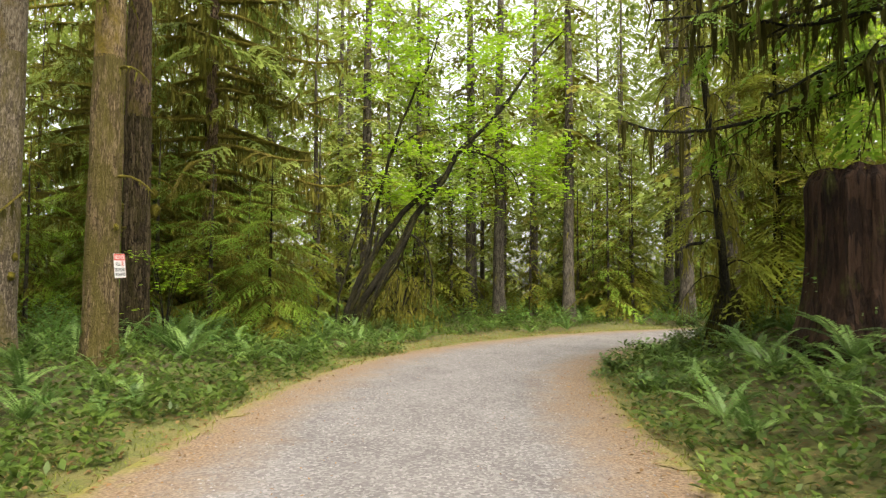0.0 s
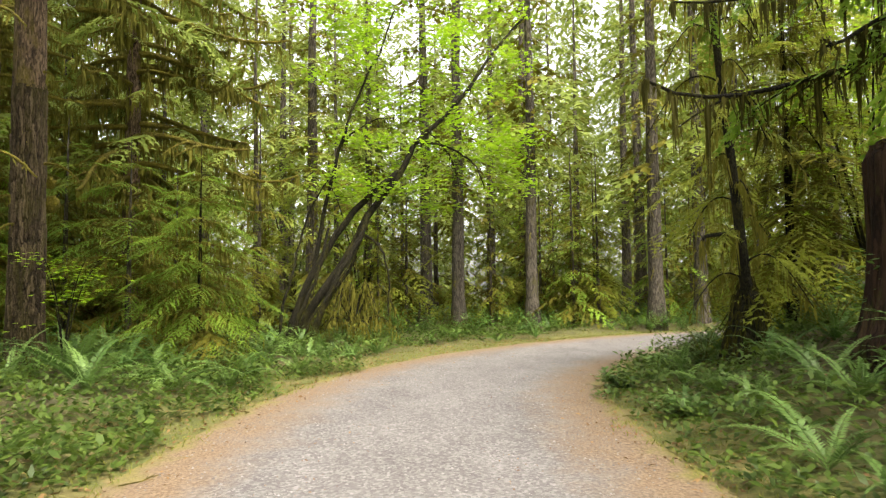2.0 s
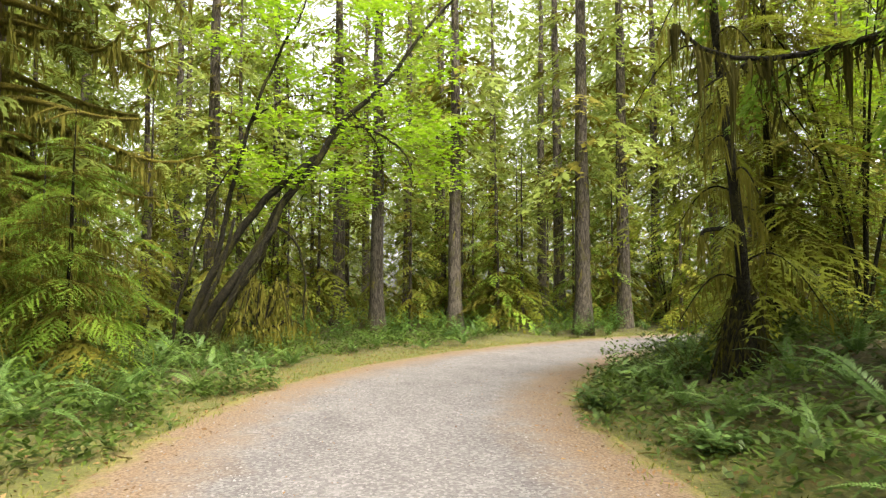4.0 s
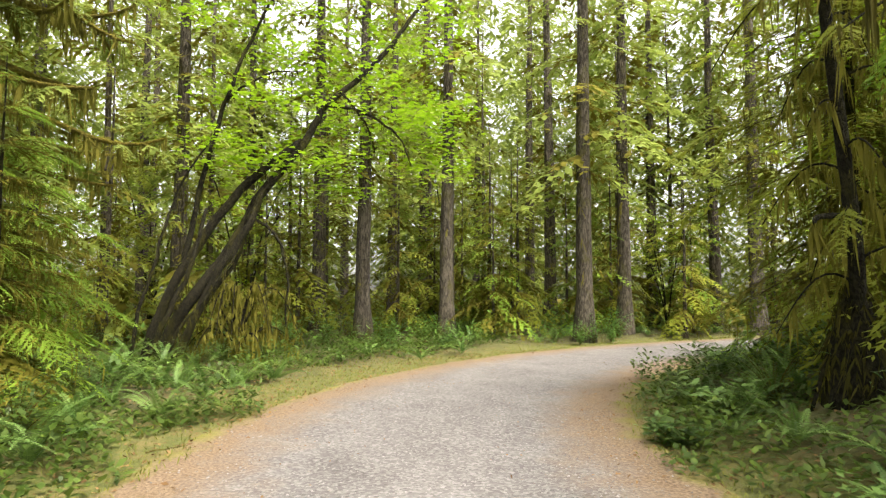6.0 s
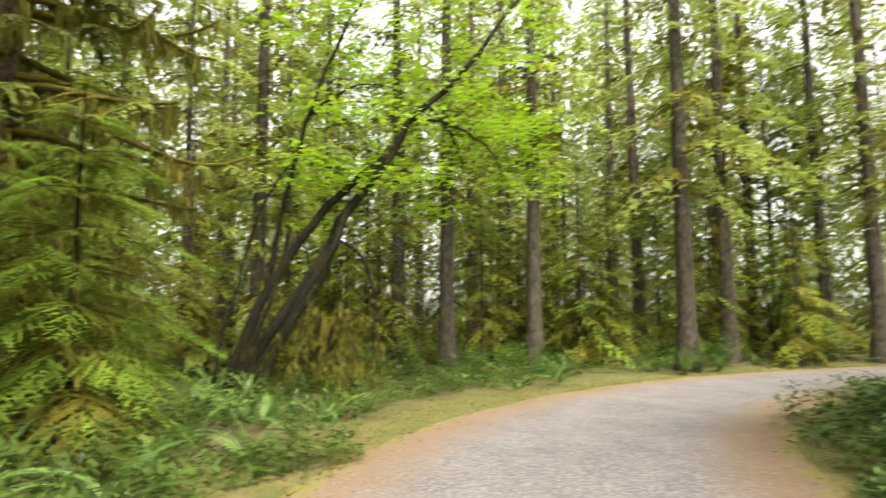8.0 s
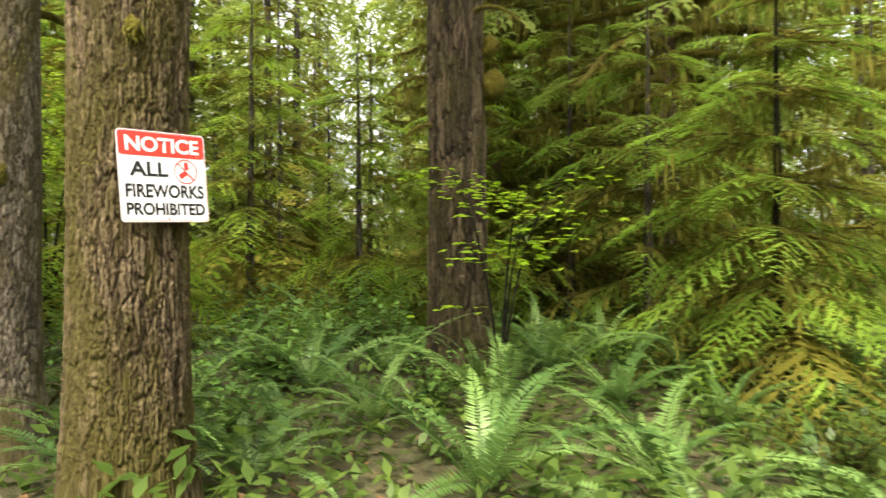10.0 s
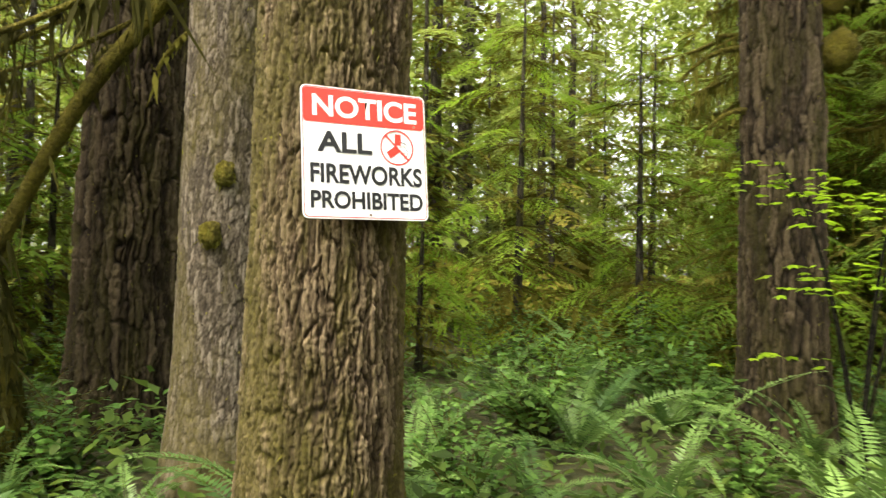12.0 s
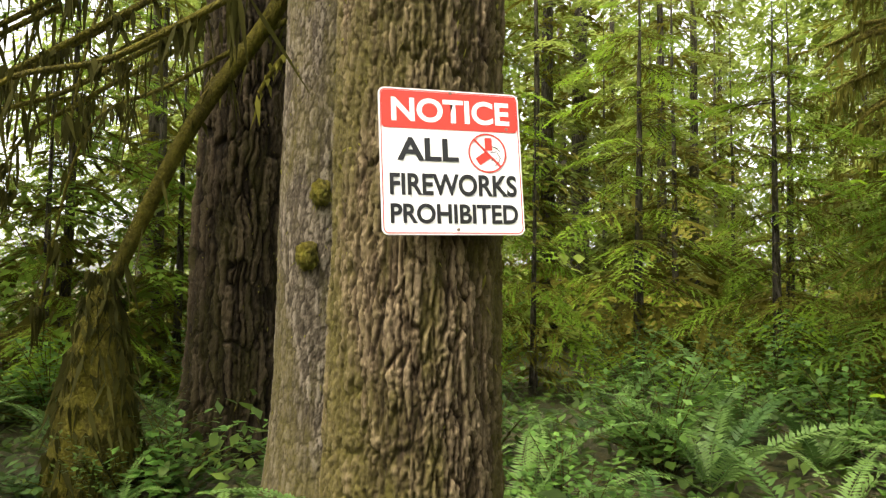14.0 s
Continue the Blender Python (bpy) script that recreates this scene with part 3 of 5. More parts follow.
def fern(p, size, seed, label, group):
    r = np.random.default_rng(seed)
    t = thing("sword_fern", pose(*p, 0, 0, r.random() * 360), label, "fern", group)
    n = int(9 + r.integers(0, 5))
    for k in range(n):
        o = piece("frond", FRONDS[r.integers(0, 5)], t)
        o.matrix_basis = pose(0, 0, 0.03, 0, -(28 + 38 * r.random()) + (12 if k % 3 == 0 else 0), 360 / n * k + 22 * r.standard_normal()) @ Matrix.Rotation(0.25 * r.standard_normal(), 4, "X") @ Matrix.Diagonal((*[size * (0.75 + 0.45 * r.random())] * 3, 1))
    return t


def shrub(name, seed, h, spread, leaves, size, mat, label, flat=0.5):
    """A leafy bush of many thin stems."""
    r = np.random.default_rng(seed)
    t = thing(name, pose(0, 0, 0), label, "shrub")
    stems, lv = [], []
    n = max(6, int(leaves / 26))
    for k in range(n):
        a, q = r.random() * 6.28, r.random() ** 0.6
        end = np.array([np.cos(a) * spread * q, np.sin(a) * spread * q, h * (0.45 + 0.6 * r.random()) * (1 - 0.35 * q)])
        s = np.linspace(0, 1, 5)[:, None]
        line = end * s * [1, 1, 0] * s ** 0.5 + np.array([0, 0, 1]) * end[2] * s ** 0.8
        stems.append(tube(line, np.linspace(0.008, 0.002, 5), 3))
        m = int(leaves / n)
        u = 0.25 + 0.75 * r.random(m)
        p = np.stack([np.interp(u, s[:, 0], line[:, c]) for c in range(3)], 1) + 0.07 * spread * r.standard_normal((m, 3))
        b = r.random(m) * 6.28
        way = np.stack([np.cos(b), np.sin(b), 0.2 + flat * r.standard_normal(m) * 0.5], 1)
        lv.append(blades(p, way, np.stack([-np.sin(b), np.cos(b), 0.25 * r.standard_normal(m)], 1), size * (0.6 + 0.7 * r.random(m)), size * 0.55, 0.06))
    stuff(piece("stem_tangle", mesh_of("stem_tangle", *joined(stems), twig_wood), t))
    stuff(piece("foliage", mesh_of("foliage", *joined(lv), mat), t))
    return t


def leaf_spray(at, r, spread, n, size, thin=0.35):
    """Flat layers of maple leaves round the given places: three-lobed, two faces a leaf."""
    out = []
    for c in at:
        m = int(n * (0.6 + 0.8 * r.random()))
        p = c + r.standard_normal((m, 3)) * [spread, spread, spread * thin]
        b = r.random(m) * 6.28
        sz = size * (0.6 + 0.7 * r.random(m))
        for da, k, w in ((0, 1.0, 0.5), (0.75, 0.8, 0.45), (-0.75, 0.8, 0.45)):
            way = np.stack([np.cos(b + da), np.sin(b + da), -0.25 + 0.2 * np.sin(b * 7)], 1)
            out.append(blades(p, way, np.stack([-np.sin(b + da), np.cos(b + da), 0.3 * np.sin(b * 5)], 1), sz * k, sz * w, 0.04))
    return joined(out)

# ---- the great trunks by the notice ----
def lattice(u, w, n, seed):
    """Smooth noise from 0 to 1 over u, which closes after n cells, and w."""
    q = np.random.default_rng(seed)
    table = q.random((257, n))
    i, j = np.floor(u).astype(int), np.floor(w).astype(int)
    fu, fw = u - i, w - j
    fu, fw = fu * fu * (3 - 2 * fu), fw * fw * (3 - 2 * fw)
    at = lambda a, c: table[c % 257, a % n]
    return (at(i, j) * (1 - fu) + at(i + 1, j) * fu) * (1 - fw) + (at(i, j + 1) * (1 - fu) + at(i + 1, j + 1) * fu) * fw


def plates_of(u, w, n, seed):
    """Cells over u, which closes after n, and w: how far inside its cell each place lies, and the cell's own number."""
    q = np.random.default_rng(seed)
    jit = q.random((257, n, 3))
    i, j = np.floor(u).astype(int), np.floor(w).astype(int)
    d1, d2, own = np.full(u.shape, 9.0), np.full(u.shape, 9.0), np.zeros(u.shape)
    for di in (-1, 0, 1):
        for dj in (-1, 0, 1):
            c = jit[(j + dj) % 257, (i + di) % n]
            d = np.hypot(i + di + c[..., 0] - u, j + dj + c[..., 1] - w)
            near = d < d1
            d2 = np.where(near, d1, np.minimum(d2, d))
            own = np.where(near, c[..., 2], own)
            d1 = np.where(near, d, d1)
    return d2 - d1, own


def great_trunk(radius, h, mat, seed, around, depth, step, lean, flare, tall=5.0, z0=-0.4):
    """A trunk whose bark stands in upright ridges, split by furrows and flaking in plates."""
    z = np.unique(np.round(np.concatenate([np.linspace(z0, 0.3, 20), np.arange(0.3, 3.4, step * 1.3), np.linspace(3.4, h, 60)]), 4))
    front = int(3.9 * radius / step)
    th = np.concatenate([np.linspace(-1.95, 1.95, front, endpoint=False), np.linspace(1.95, 2 * np.pi - 1.95, 44, endpoint=False)])
    zz, aa = np.meshgrid(z, th, indexing="ij")
    u, k = aa / (2 * np.pi), around / (2 * np.pi * radius)
    u1 = u * around + 1.0 * (lattice(u * 9, zz * 2.5, 9, seed) - 0.5) + 0.45 * (lattice(u * around, zz * k * 0.7, around, seed + 1) - 0.5)
    w1 = zz * k / tall + 0.5 * (lattice(u * 30, zz * 9, 30, seed + 2) - 0.5)
    inside, own = plates_of(u1, w1, around, seed + 3)
    inside2, own2 = plates_of(u1 * 2 + 0.8 * lattice(u * 60, zz * 25, 60, seed + 4), w1 * 5, around * 2, seed + 5)
    ridge = np.clip(inside * 4.5, 0, 1)
    flake = np.clip(inside2 * 3, 0, 1) * (0.45 + 0.55 * own2)
    grit = lattice(u * around * 4, zz * k * 2.2, around * 4, seed + 6)
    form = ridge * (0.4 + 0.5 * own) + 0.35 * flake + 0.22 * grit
    base = radius * (1 - 0.018 * np.maximum(zz, 0)) * (1 + flare * np.exp(-np.maximum(zz, 0) / 0.33)) * (1 + 0.07 * (lattice(u * 5, zz * 1.2, 5, seed + 7) - 0.5))
    rr = base + depth * (form - 0.85)
    v = np.stack([lean[0] * zz + rr * np.cos(aa), lean[1] * zz + rr * np.sin(aa), zz], -1)
    rows, cols = zz.shape
    i, j = np.meshgrid(np.arange(rows - 1), np.arange(cols), indexing="ij")
    j2 = (j + 1) % cols
    f = np.stack([i * cols + j, i * cols + j2, (i + 1) * cols + j2, (i + 1) * cols + j], -1).reshape(-1, 4)
    me = mesh_of("trunk", v.reshape(-1, 3), f, mat)
    # bark height, by which the material darkens the furrows like shade
    for name, value in (("weather_and_shade", np.clip(form / 1.25, 0, 1)), ("plate", 0.5 * own + 0.5 * own2)):
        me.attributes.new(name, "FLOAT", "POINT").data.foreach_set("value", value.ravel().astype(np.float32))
    return me


def great_tree(p, radius, mat, top_mat, seed, around, depth, step, label, lean=(0, 0), flare=0.5, tall=5.0):
    t = thing("great_conifer", pose(*p), label, "conifer tree")
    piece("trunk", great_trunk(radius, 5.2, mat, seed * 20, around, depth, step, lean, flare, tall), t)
    r = np.random.default_rng(seed)
    up = np.stack([lean[0] * np.linspace(5.15, 30, 8), lean[1] * np.linspace(5.15, 30, 8), np.linspace(5.15, 30, 8)], 1)
    piece("upper_trunk", mesh_of("upper_trunk", *tube(up, np.linspace(radius * 0.91, 0.05, 8), 14), top_mat, smooth=True), t)
    crown, limbs = [], []
    for k in range(40):
        z = 10 + 19 * (k + r.random()) / 40
        a, ln = k * 2.4, 3.6 * (1 - 0.7 * (z - 10) / 19) * (0.7 + 0.5 * r.random())
        q = np.array([lean[0] * z, lean[1] * z, z])
        crown.append(placed(joined(BOUGH_FAR[k % 4]), q, a, 0.2, ln))
        limbs.append(tube(q + np.outer(np.linspace(0, 0.9, 4) * ln, [np.cos(a), np.sin(a), -0.25]), np.linspace(0.04, 0.008, 4), 4))
    # short dead snags low on the stem
    snag, tuft = [], []
    for k in range(9):
        z, a, ln = 2.6 + 6 * r.random(), r.random() * 6.28, 0.25 + 0.6 * r.random()
        s = np.linspace(0, 1, 6)
        q = np.array([lean[0] * z, lean[1] * z, z]) + np.outer(radius * 0.8 + s * ln, [np.cos(a), np.sin(a), 0]) + np.outer(ln * (0.25 * s - 0.7 * s ** 2), [0, 0, 1])
        snag.append(tube(q, np.linspace(0.03, 0.012, 6), 6))
        tuft.append(strands(q[r.integers(0, 6, 24)] + 0.02 * r.standard_normal((24, 3)), r, 0.05, 0.25))
    stuff(piece("crown", mesh_of("crown", *joined(crown), needles_far), t))
    stuff(piece("branch_wood", mesh_of("branch_wood", *joined(limbs), twig_wood, smooth=True), t))
    for q in snag:
        piece("snag", mesh_of("snag", *q, moss_limb, smooth=True), t)
    # moss clinging in tufts to the bark
    m = 420
    z, a = 0.2 + 5.5 * r.random(m), r.choice([-1.15, 0.2, 1.0, 2.4], m) + 0.3 * r.standard_normal(m)
    rr = radius * (1 - 0.018 * z) * (1 + flare * np.exp(-z / 0.33)) + depth * 0.1
    at = np.stack([lean[0] * z + rr * np.cos(a), lean[1] * z + rr * np.sin(a), z], 1)
    tuft.append(strands(at, r, 0.012, 0.05, 0.008, 0.35))
    stuff(piece("moss", mesh_of("moss", *joined(tuft), moss_strand), t, "olive moss tufts"))
    return t


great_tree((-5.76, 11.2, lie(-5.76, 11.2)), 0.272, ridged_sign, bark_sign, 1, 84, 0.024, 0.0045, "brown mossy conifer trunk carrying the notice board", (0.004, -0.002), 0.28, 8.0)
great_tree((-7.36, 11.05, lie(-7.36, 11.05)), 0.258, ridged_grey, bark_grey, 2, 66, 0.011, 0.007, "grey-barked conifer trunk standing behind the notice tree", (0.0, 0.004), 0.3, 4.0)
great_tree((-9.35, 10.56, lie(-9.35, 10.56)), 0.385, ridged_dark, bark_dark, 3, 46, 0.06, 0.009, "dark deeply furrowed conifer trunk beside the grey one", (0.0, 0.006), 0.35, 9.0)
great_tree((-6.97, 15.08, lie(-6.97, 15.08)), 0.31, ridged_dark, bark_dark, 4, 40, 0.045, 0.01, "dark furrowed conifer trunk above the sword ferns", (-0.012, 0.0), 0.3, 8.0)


def moss_clump(p, size, seed):
    """A cushion of moss clinging to a trunk, with short hanging threads."""
    t = thing("moss_clump", pose(*p), "olive moss cushion clinging to the bark of a trunk", "moss", "moss cushions")
    bm = bmesh.new()
    bmesh.ops.create_icosphere(bm, subdivisions=3, radius=size)
    for v in bm.verts:
        v.co *= 1 + 0.45 * noise.noise(v.co * 2.2 / size + Vector((seed, 0, 0)))
        v.co.z *= 1.3
    part("cushion", bm, moss_limb, t, "", True)
    r = np.random.default_rng(seed)
    d = unit(r.standard_normal((160, 3))) * size * 0.95
    stuff(piece("moss_thread", mesh_of("moss_thread", *strands(d, r, 0.02, 0.1, 0.008, 0.5), moss_strand), t))


for k, (q, sz) in enumerate((((-7.1, 11.0, 2.1), 0.05), ((-7.11, 10.94, 1.78), 0.055), ((-6.68, 15.3, 3.35), 0.12), ((-6.7, 15.28, 3.75), 0.09), ((-5.49, 11.1, 2.62), 0.04))):
    moss_clump(q, sz, 20 + k)

# ---- the notice ----
white_paint = plain_mat("white_sign_paint", (0.8, 0.8, 0.79), 0.35, 0.05)
red_paint = plain_mat("red_sign_paint", (0.62, 0.045, 0.03), 0.35, 0.12)
black_paint = plain_mat("black_sign_paint", (0.012, 0.012, 0.014), 0.35)
steel = plain_mat("rusty_screw", (0.3, 0.22, 0.16), 0.5, 0.4, 0.7)
SIDE = 0.41
rt = Vector((-0.02, 0.999, 0.035)).normalized()
upv = Vector((-0.073, -0.033, 0.996))
upv = (upv - rt * upv.dot(rt)).normalized()
nv = rt.cross(upv)
mid = Vector((-5.463, 11.226, 1.969))
sign_m = Matrix(((rt.x, upv.x, nv.x, mid.x), (rt.y, upv.y, nv.y, mid.y), (rt.z, upv.z, nv.z, mid.z), (0, 0, 0, 1)))
notice = thing("notice_sign", sign_m, "white metal notice with red header screwed to a mossy trunk", "sign")


def rounded(w, h, rad, n=6):
    pts = []
    for cx, cy, a0 in ((w / 2 - rad, h / 2 - rad, 0), (-w / 2 + rad, h / 2 - rad, 90), (-w / 2 + rad, -h / 2 + rad, 180), (w / 2 - rad, -h / 2 + rad, 270)):
        for k in range(n + 1):
            a = radians(a0 + 90 * k / n)
            pts.append((cx + rad * math.cos(a), cy + rad * math.sin(a)))
    return pts


def slab(pts, z0, z1):
    bm = bmesh.new()
    lo, hi = [bm.verts.new((x, y, z0)) for x, y in pts], [bm.verts.new((x, y, z1)) for x, y in pts]
    bm.faces.new(hi), bm.faces.new(lo[::-1])
    for k in range(len(pts)):
        q = (k + 1) % len(pts)
        bm.faces.new((lo[k], lo[q], hi[q], hi[k]))
    return bm


def frame_band(outer, inner, z0, z1):
    bm = bmesh.new()
    n = len(outer)
    a, b = [bm.verts.new((x, y, z1)) for x, y in outer], [bm.verts.new((x, y, z1)) for x, y in inner]
    c = [bm.verts.new((x, y, z0)) for x, y in inner]
    for k in range(n):
        q = (k + 1) % n
        bm.faces.new((a[k], a[q], b[q], b[k])), bm.faces.new((b[k], b[q], c[q], c[k]))
    return bm


def lettering(words, x0, x1, y0, y1, z, mat, label):
    cu = bpy.data.curves.new("lettering", "FONT")
    cu.body, cu.size, cu.offset, cu.extrude = words, 1.0, 0.028, 0.0
    tmp = bpy.data.objects.new("lettering", cu)
    scene.collection.objects.link(tmp)
    bpy.context.view_layer.update()
    me = bpy.data.meshes.new_from_object(tmp.evaluated_get(bpy.context.evaluated_depsgraph_get()))
    bpy.data.objects.remove(tmp)
    co = np.array([v.co[:] for v in me.vertices])
    lo, hi = co.min(0), co.max(0)
    for v in me.vertices:
        v.co = (x0 + (v.co.x - lo[0]) / (hi[0] - lo[0]) * (x1 - x0), y0 + (v.co.y - lo[1]) / (hi[1] - lo[1]) * (y1 - y0), z)
    me.materials.clear()
    me.materials.append(mat)
    return piece("lettering", me, notice, label)


def on(u, v):
    """From the sign's fractions (across, down) to its own metres."""
    return (u - 0.5) * SIDE, (0.5 - v) * SIDE


part("panel", slab(rounded(SIDE, SIDE, 0.018), -0.0025, 0.0), white_paint, notice)
part("border", frame_band(rounded(SIDE - 0.008, SIDE - 0.008, 0.015), rounded(SIDE - 0.013, SIDE - 0.013, 0.013), 0.0, 0.0008), red_paint, notice, "thin red border line")
hd = [(x, y) for x, y in rounded(SIDE - 0.014, 0.106, 0.012)]
hb = slab([(x, y + SIDE / 2 - 0.061) for x, y in hd], 0.0002, 0.001)
part("header", hb, red_paint, notice, "red header band")
for words, u0, u1, v0, v1, mt, lb in (("NOTICE", 0.085, 0.925, 0.065, 0.232, white_paint, "white word NOTICE"), ("ALL", 0.115, 0.545, 0.34, 0.5, black_paint, "black word ALL"),
                                      ("FIREWORKS", 0.06, 0.955, 0.585, 0.735, black_paint, "black word FIREWORKS"), ("PROHIBITED", 0.06, 0.955, 0.79, 0.925, black_paint, "black word PROHIBITED")):
    (x0, y1), (x1, y0) = on(u0, v0), on(u1, v1)
    lettering(words, x0, x1, y0, y1, 0.0018, mt, lb)
cx, cy = on(0.752, 0.43)
ring = [(cx + 0.057 * math.cos(a), cy + 0.057 * math.sin(a)) for a in np.linspace(0, 6.283, 48, endpoint=False)]
ring_in = [(cx + 0.0525 * math.cos(a), cy + 0.0525 * math.sin(a)) for a in np.linspace(0, 6.283, 48, endpoint=False)]
part("prohibition_ring", frame_band(ring, ring_in, 0.0, 0.0016), red_paint, notice, "red ring")


def bar(x, y, w, h, turn, z):
    c, s = math.cos(radians(turn)), math.sin(radians(turn))
    return slab([(x + c * a - s * b, y + s * a + c * b) for a, b in ((-w / 2, -h / 2), (w / 2, -h / 2), (w / 2, h / 2), (-w / 2, h / 2))], 0.0002, z)


part("slash", bar(cx, cy, 0.106, 0.005, -45, 0.0022), red_paint, notice, "red diagonal bar")
part("cracker", bar(cx + 0.004, cy + 0.026, 0.021, 0.036, 0, 0.0012), red_paint, notice, "red firecracker shape")
part("cracker", bar(cx - 0.012, cy - 0.014, 0.042, 0.024, 35, 0.0012), red_paint, notice, "red firecracker shape")
for k in range(7):
    part("spark", bar(cx + 0.026 + 0.008 * math.cos(k), cy - 0.006 + 0.024 * math.sin(k * 0.9), 0.02, 0.0016, -60 + 22 * k, 0.0011), black_paint, notice)
for u, v in ((0.9, 0.255), (0.52, 0.965), (0.5, 0.02)):
    x, y = on(u, v)
    part("screw", slab([(x + 0.0045 * math.cos(a), y + 0.0045 * math.sin(a)) for a in np.linspace(0, 6.283, 10, endpoint=False)], 0.0, 0.003), steel, notice, "rusty screw")

# ---- trees with a place of their own ----
def set_at(ob, x, y, turn=0.0, s=1.0, dz=0.0):
    ob.matrix_basis = pose(x, y, lie(x, y) + dz, 0, 0, turn) @ Matrix.Diagonal((s, s, s, 1))
    return ob


YH = (bark_far, needles_bright, moss_strand)
hem_a = set_at(conifer("young_hemlock", 51, 4.5, 0.06, 0.3, 1.9, 92, BOUGH_FINE, "young hemlock with drooping green sprays beside the mossy verge", (bark_maple, needles, moss_strand), 22, 0.3, 0.7, gap=0.45, brown=0.12), -4.35, 16.75, 20)
hem_b = set_at(conifer("young_hemlock", 52, 5.2, 0.08, 0.4, 2.4, 52, BOUGH_FINE, "young green hemlock below a mossy spruce", (bark_far, needles, moss_strand), 10, 0.3, 0.7), -6.5, 18.6, 70)
hem_c = set_at(conifer("young_hemlock", 53, 7.0, 0.09, 0.4, 2.3, 54, BOUGH_FINE, "bright green young hemlock in a forest clearing", YH, 4, 0.25, 0.7, gap=0.5), -13.4, 16.7, 10)
for x, y, turn, s in ((-10.6, 16.9, 130, 0.72), (-10.0, 19.3, 210, 0.95), (-11.9, 14.2, 80, 0.55), (-15.0, 14.4, 200, 0.95), (-12.2, 18.6, 20, 0.85), (7.9, 15.4, 60, 0.8), (-11.3, 8.6, 250, 0.55), (-12.8, 9.7, 310, 0.7)):
    copy_thing(hem_c, pose(x, y, lie(x, y), 0, 0, turn) @ Matrix.Diagonal((s, s, s, 1)))
for x, y, turn, s in ((-6.1, 20.8, 100, 0.95), (-8.6, 16.6, 240, 0.6), (-8.8, 20.4, 10, 1.2)):
    copy_thing(hem_b, pose(x, y, lie(x, y), 0, 0, turn) @ Matrix.Diagonal((s, s, s, 1)))
spruce = set_at(mossy_limb_tree("mossy_spruce", 61, 21, 0.3, 84, 1.2, 15, 4.6, "tall old spruce draped in olive moss along drooping limbs", moss_strand, needles_far, BOUGH_FAR, 36, 0.0, 2.0, wide=0.06, long=0.7, rope=0.8), -8.2, 23.3)
for x, y, turn, s in ((-13.2, 26.5, 120, 0.95), (-11.2, 21.3, 200, 0.65)):
    copy_thing(spruce, pose(x, y, lie(x, y), 0, 0, turn) @ Matrix.Diagonal((s, s, s, 1)))
hem_r = set_at(conifer("roadside_hemlock", 54, 8.6, 0.1, 1.1, 3.0, 96, BOUGH_FINE, "roadside hemlock with mossy olive lower sprays and bright tips", (bark_maple, needles_olive, moss_strand), 30, 0.3, 0.6, gap=0.5), 7.2, 14.3, 15)


def crooked_tree():
    """The thin dead stem with a bent knee of mossy branch over a root mound."""
    t = thing("mossy_snag", pose(5.3, 12.55, lie(5.3, 12.55)), "thin dark dead conifer with a mossy bent branch over roots", "dead tree")
    r = np.random.default_rng(71)
    g = lie(5.3, 12.55)
    stem = spline([(0.12, 0.15, -0.3), (0.08, 0.1, 0.9), (-0.02, 0, 1.7), (-0.12, 0.05, 3.2), (-0.3, 0.15, 6.0), (-0.42, 0.2, 10), (-0.5, 0.2, 14)], 24)
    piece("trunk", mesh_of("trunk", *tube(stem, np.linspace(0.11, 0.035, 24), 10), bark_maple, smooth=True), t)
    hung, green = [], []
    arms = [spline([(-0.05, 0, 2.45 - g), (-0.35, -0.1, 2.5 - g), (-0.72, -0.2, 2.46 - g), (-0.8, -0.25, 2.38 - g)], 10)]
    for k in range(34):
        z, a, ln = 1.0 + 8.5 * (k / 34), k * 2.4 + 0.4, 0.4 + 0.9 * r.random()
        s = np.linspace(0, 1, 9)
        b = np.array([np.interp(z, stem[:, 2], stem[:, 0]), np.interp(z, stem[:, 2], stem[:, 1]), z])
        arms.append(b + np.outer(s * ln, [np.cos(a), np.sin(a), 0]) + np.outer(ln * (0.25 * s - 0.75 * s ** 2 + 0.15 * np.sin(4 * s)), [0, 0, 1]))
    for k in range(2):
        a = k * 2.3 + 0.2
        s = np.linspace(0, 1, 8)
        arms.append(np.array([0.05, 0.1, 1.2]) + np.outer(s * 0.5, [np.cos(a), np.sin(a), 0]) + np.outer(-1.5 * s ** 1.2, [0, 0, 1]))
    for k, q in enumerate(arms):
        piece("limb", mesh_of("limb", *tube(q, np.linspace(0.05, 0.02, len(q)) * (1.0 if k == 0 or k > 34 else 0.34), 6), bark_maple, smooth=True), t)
        m = 70
        i = r.integers(0, len(q) - 1, m)
        u = r.random((m, 1))
        hung.append(strands(q[i] * (1 - u) + q[i + 1] * u + 0.02 * r.standard_normal((m, 3)), r, 0.06, 0.55, 0.035))
        if k % 2 and k < 30:
            green.append(placed(joined(BOUGH_NEAR[k % 4]), q[3], np.arctan2(*(q[-1] - q[0])[1::-1]), 0.5, 0.8, 0.2))
    stuff(piece("hanging_moss", mesh_of("hanging_moss", *joined(hung), moss_strand), t, "olive hanging moss"))
    stuff(piece("crown", mesh_of("crown", *joined(green), needles_olive), t))


crooked_tree()
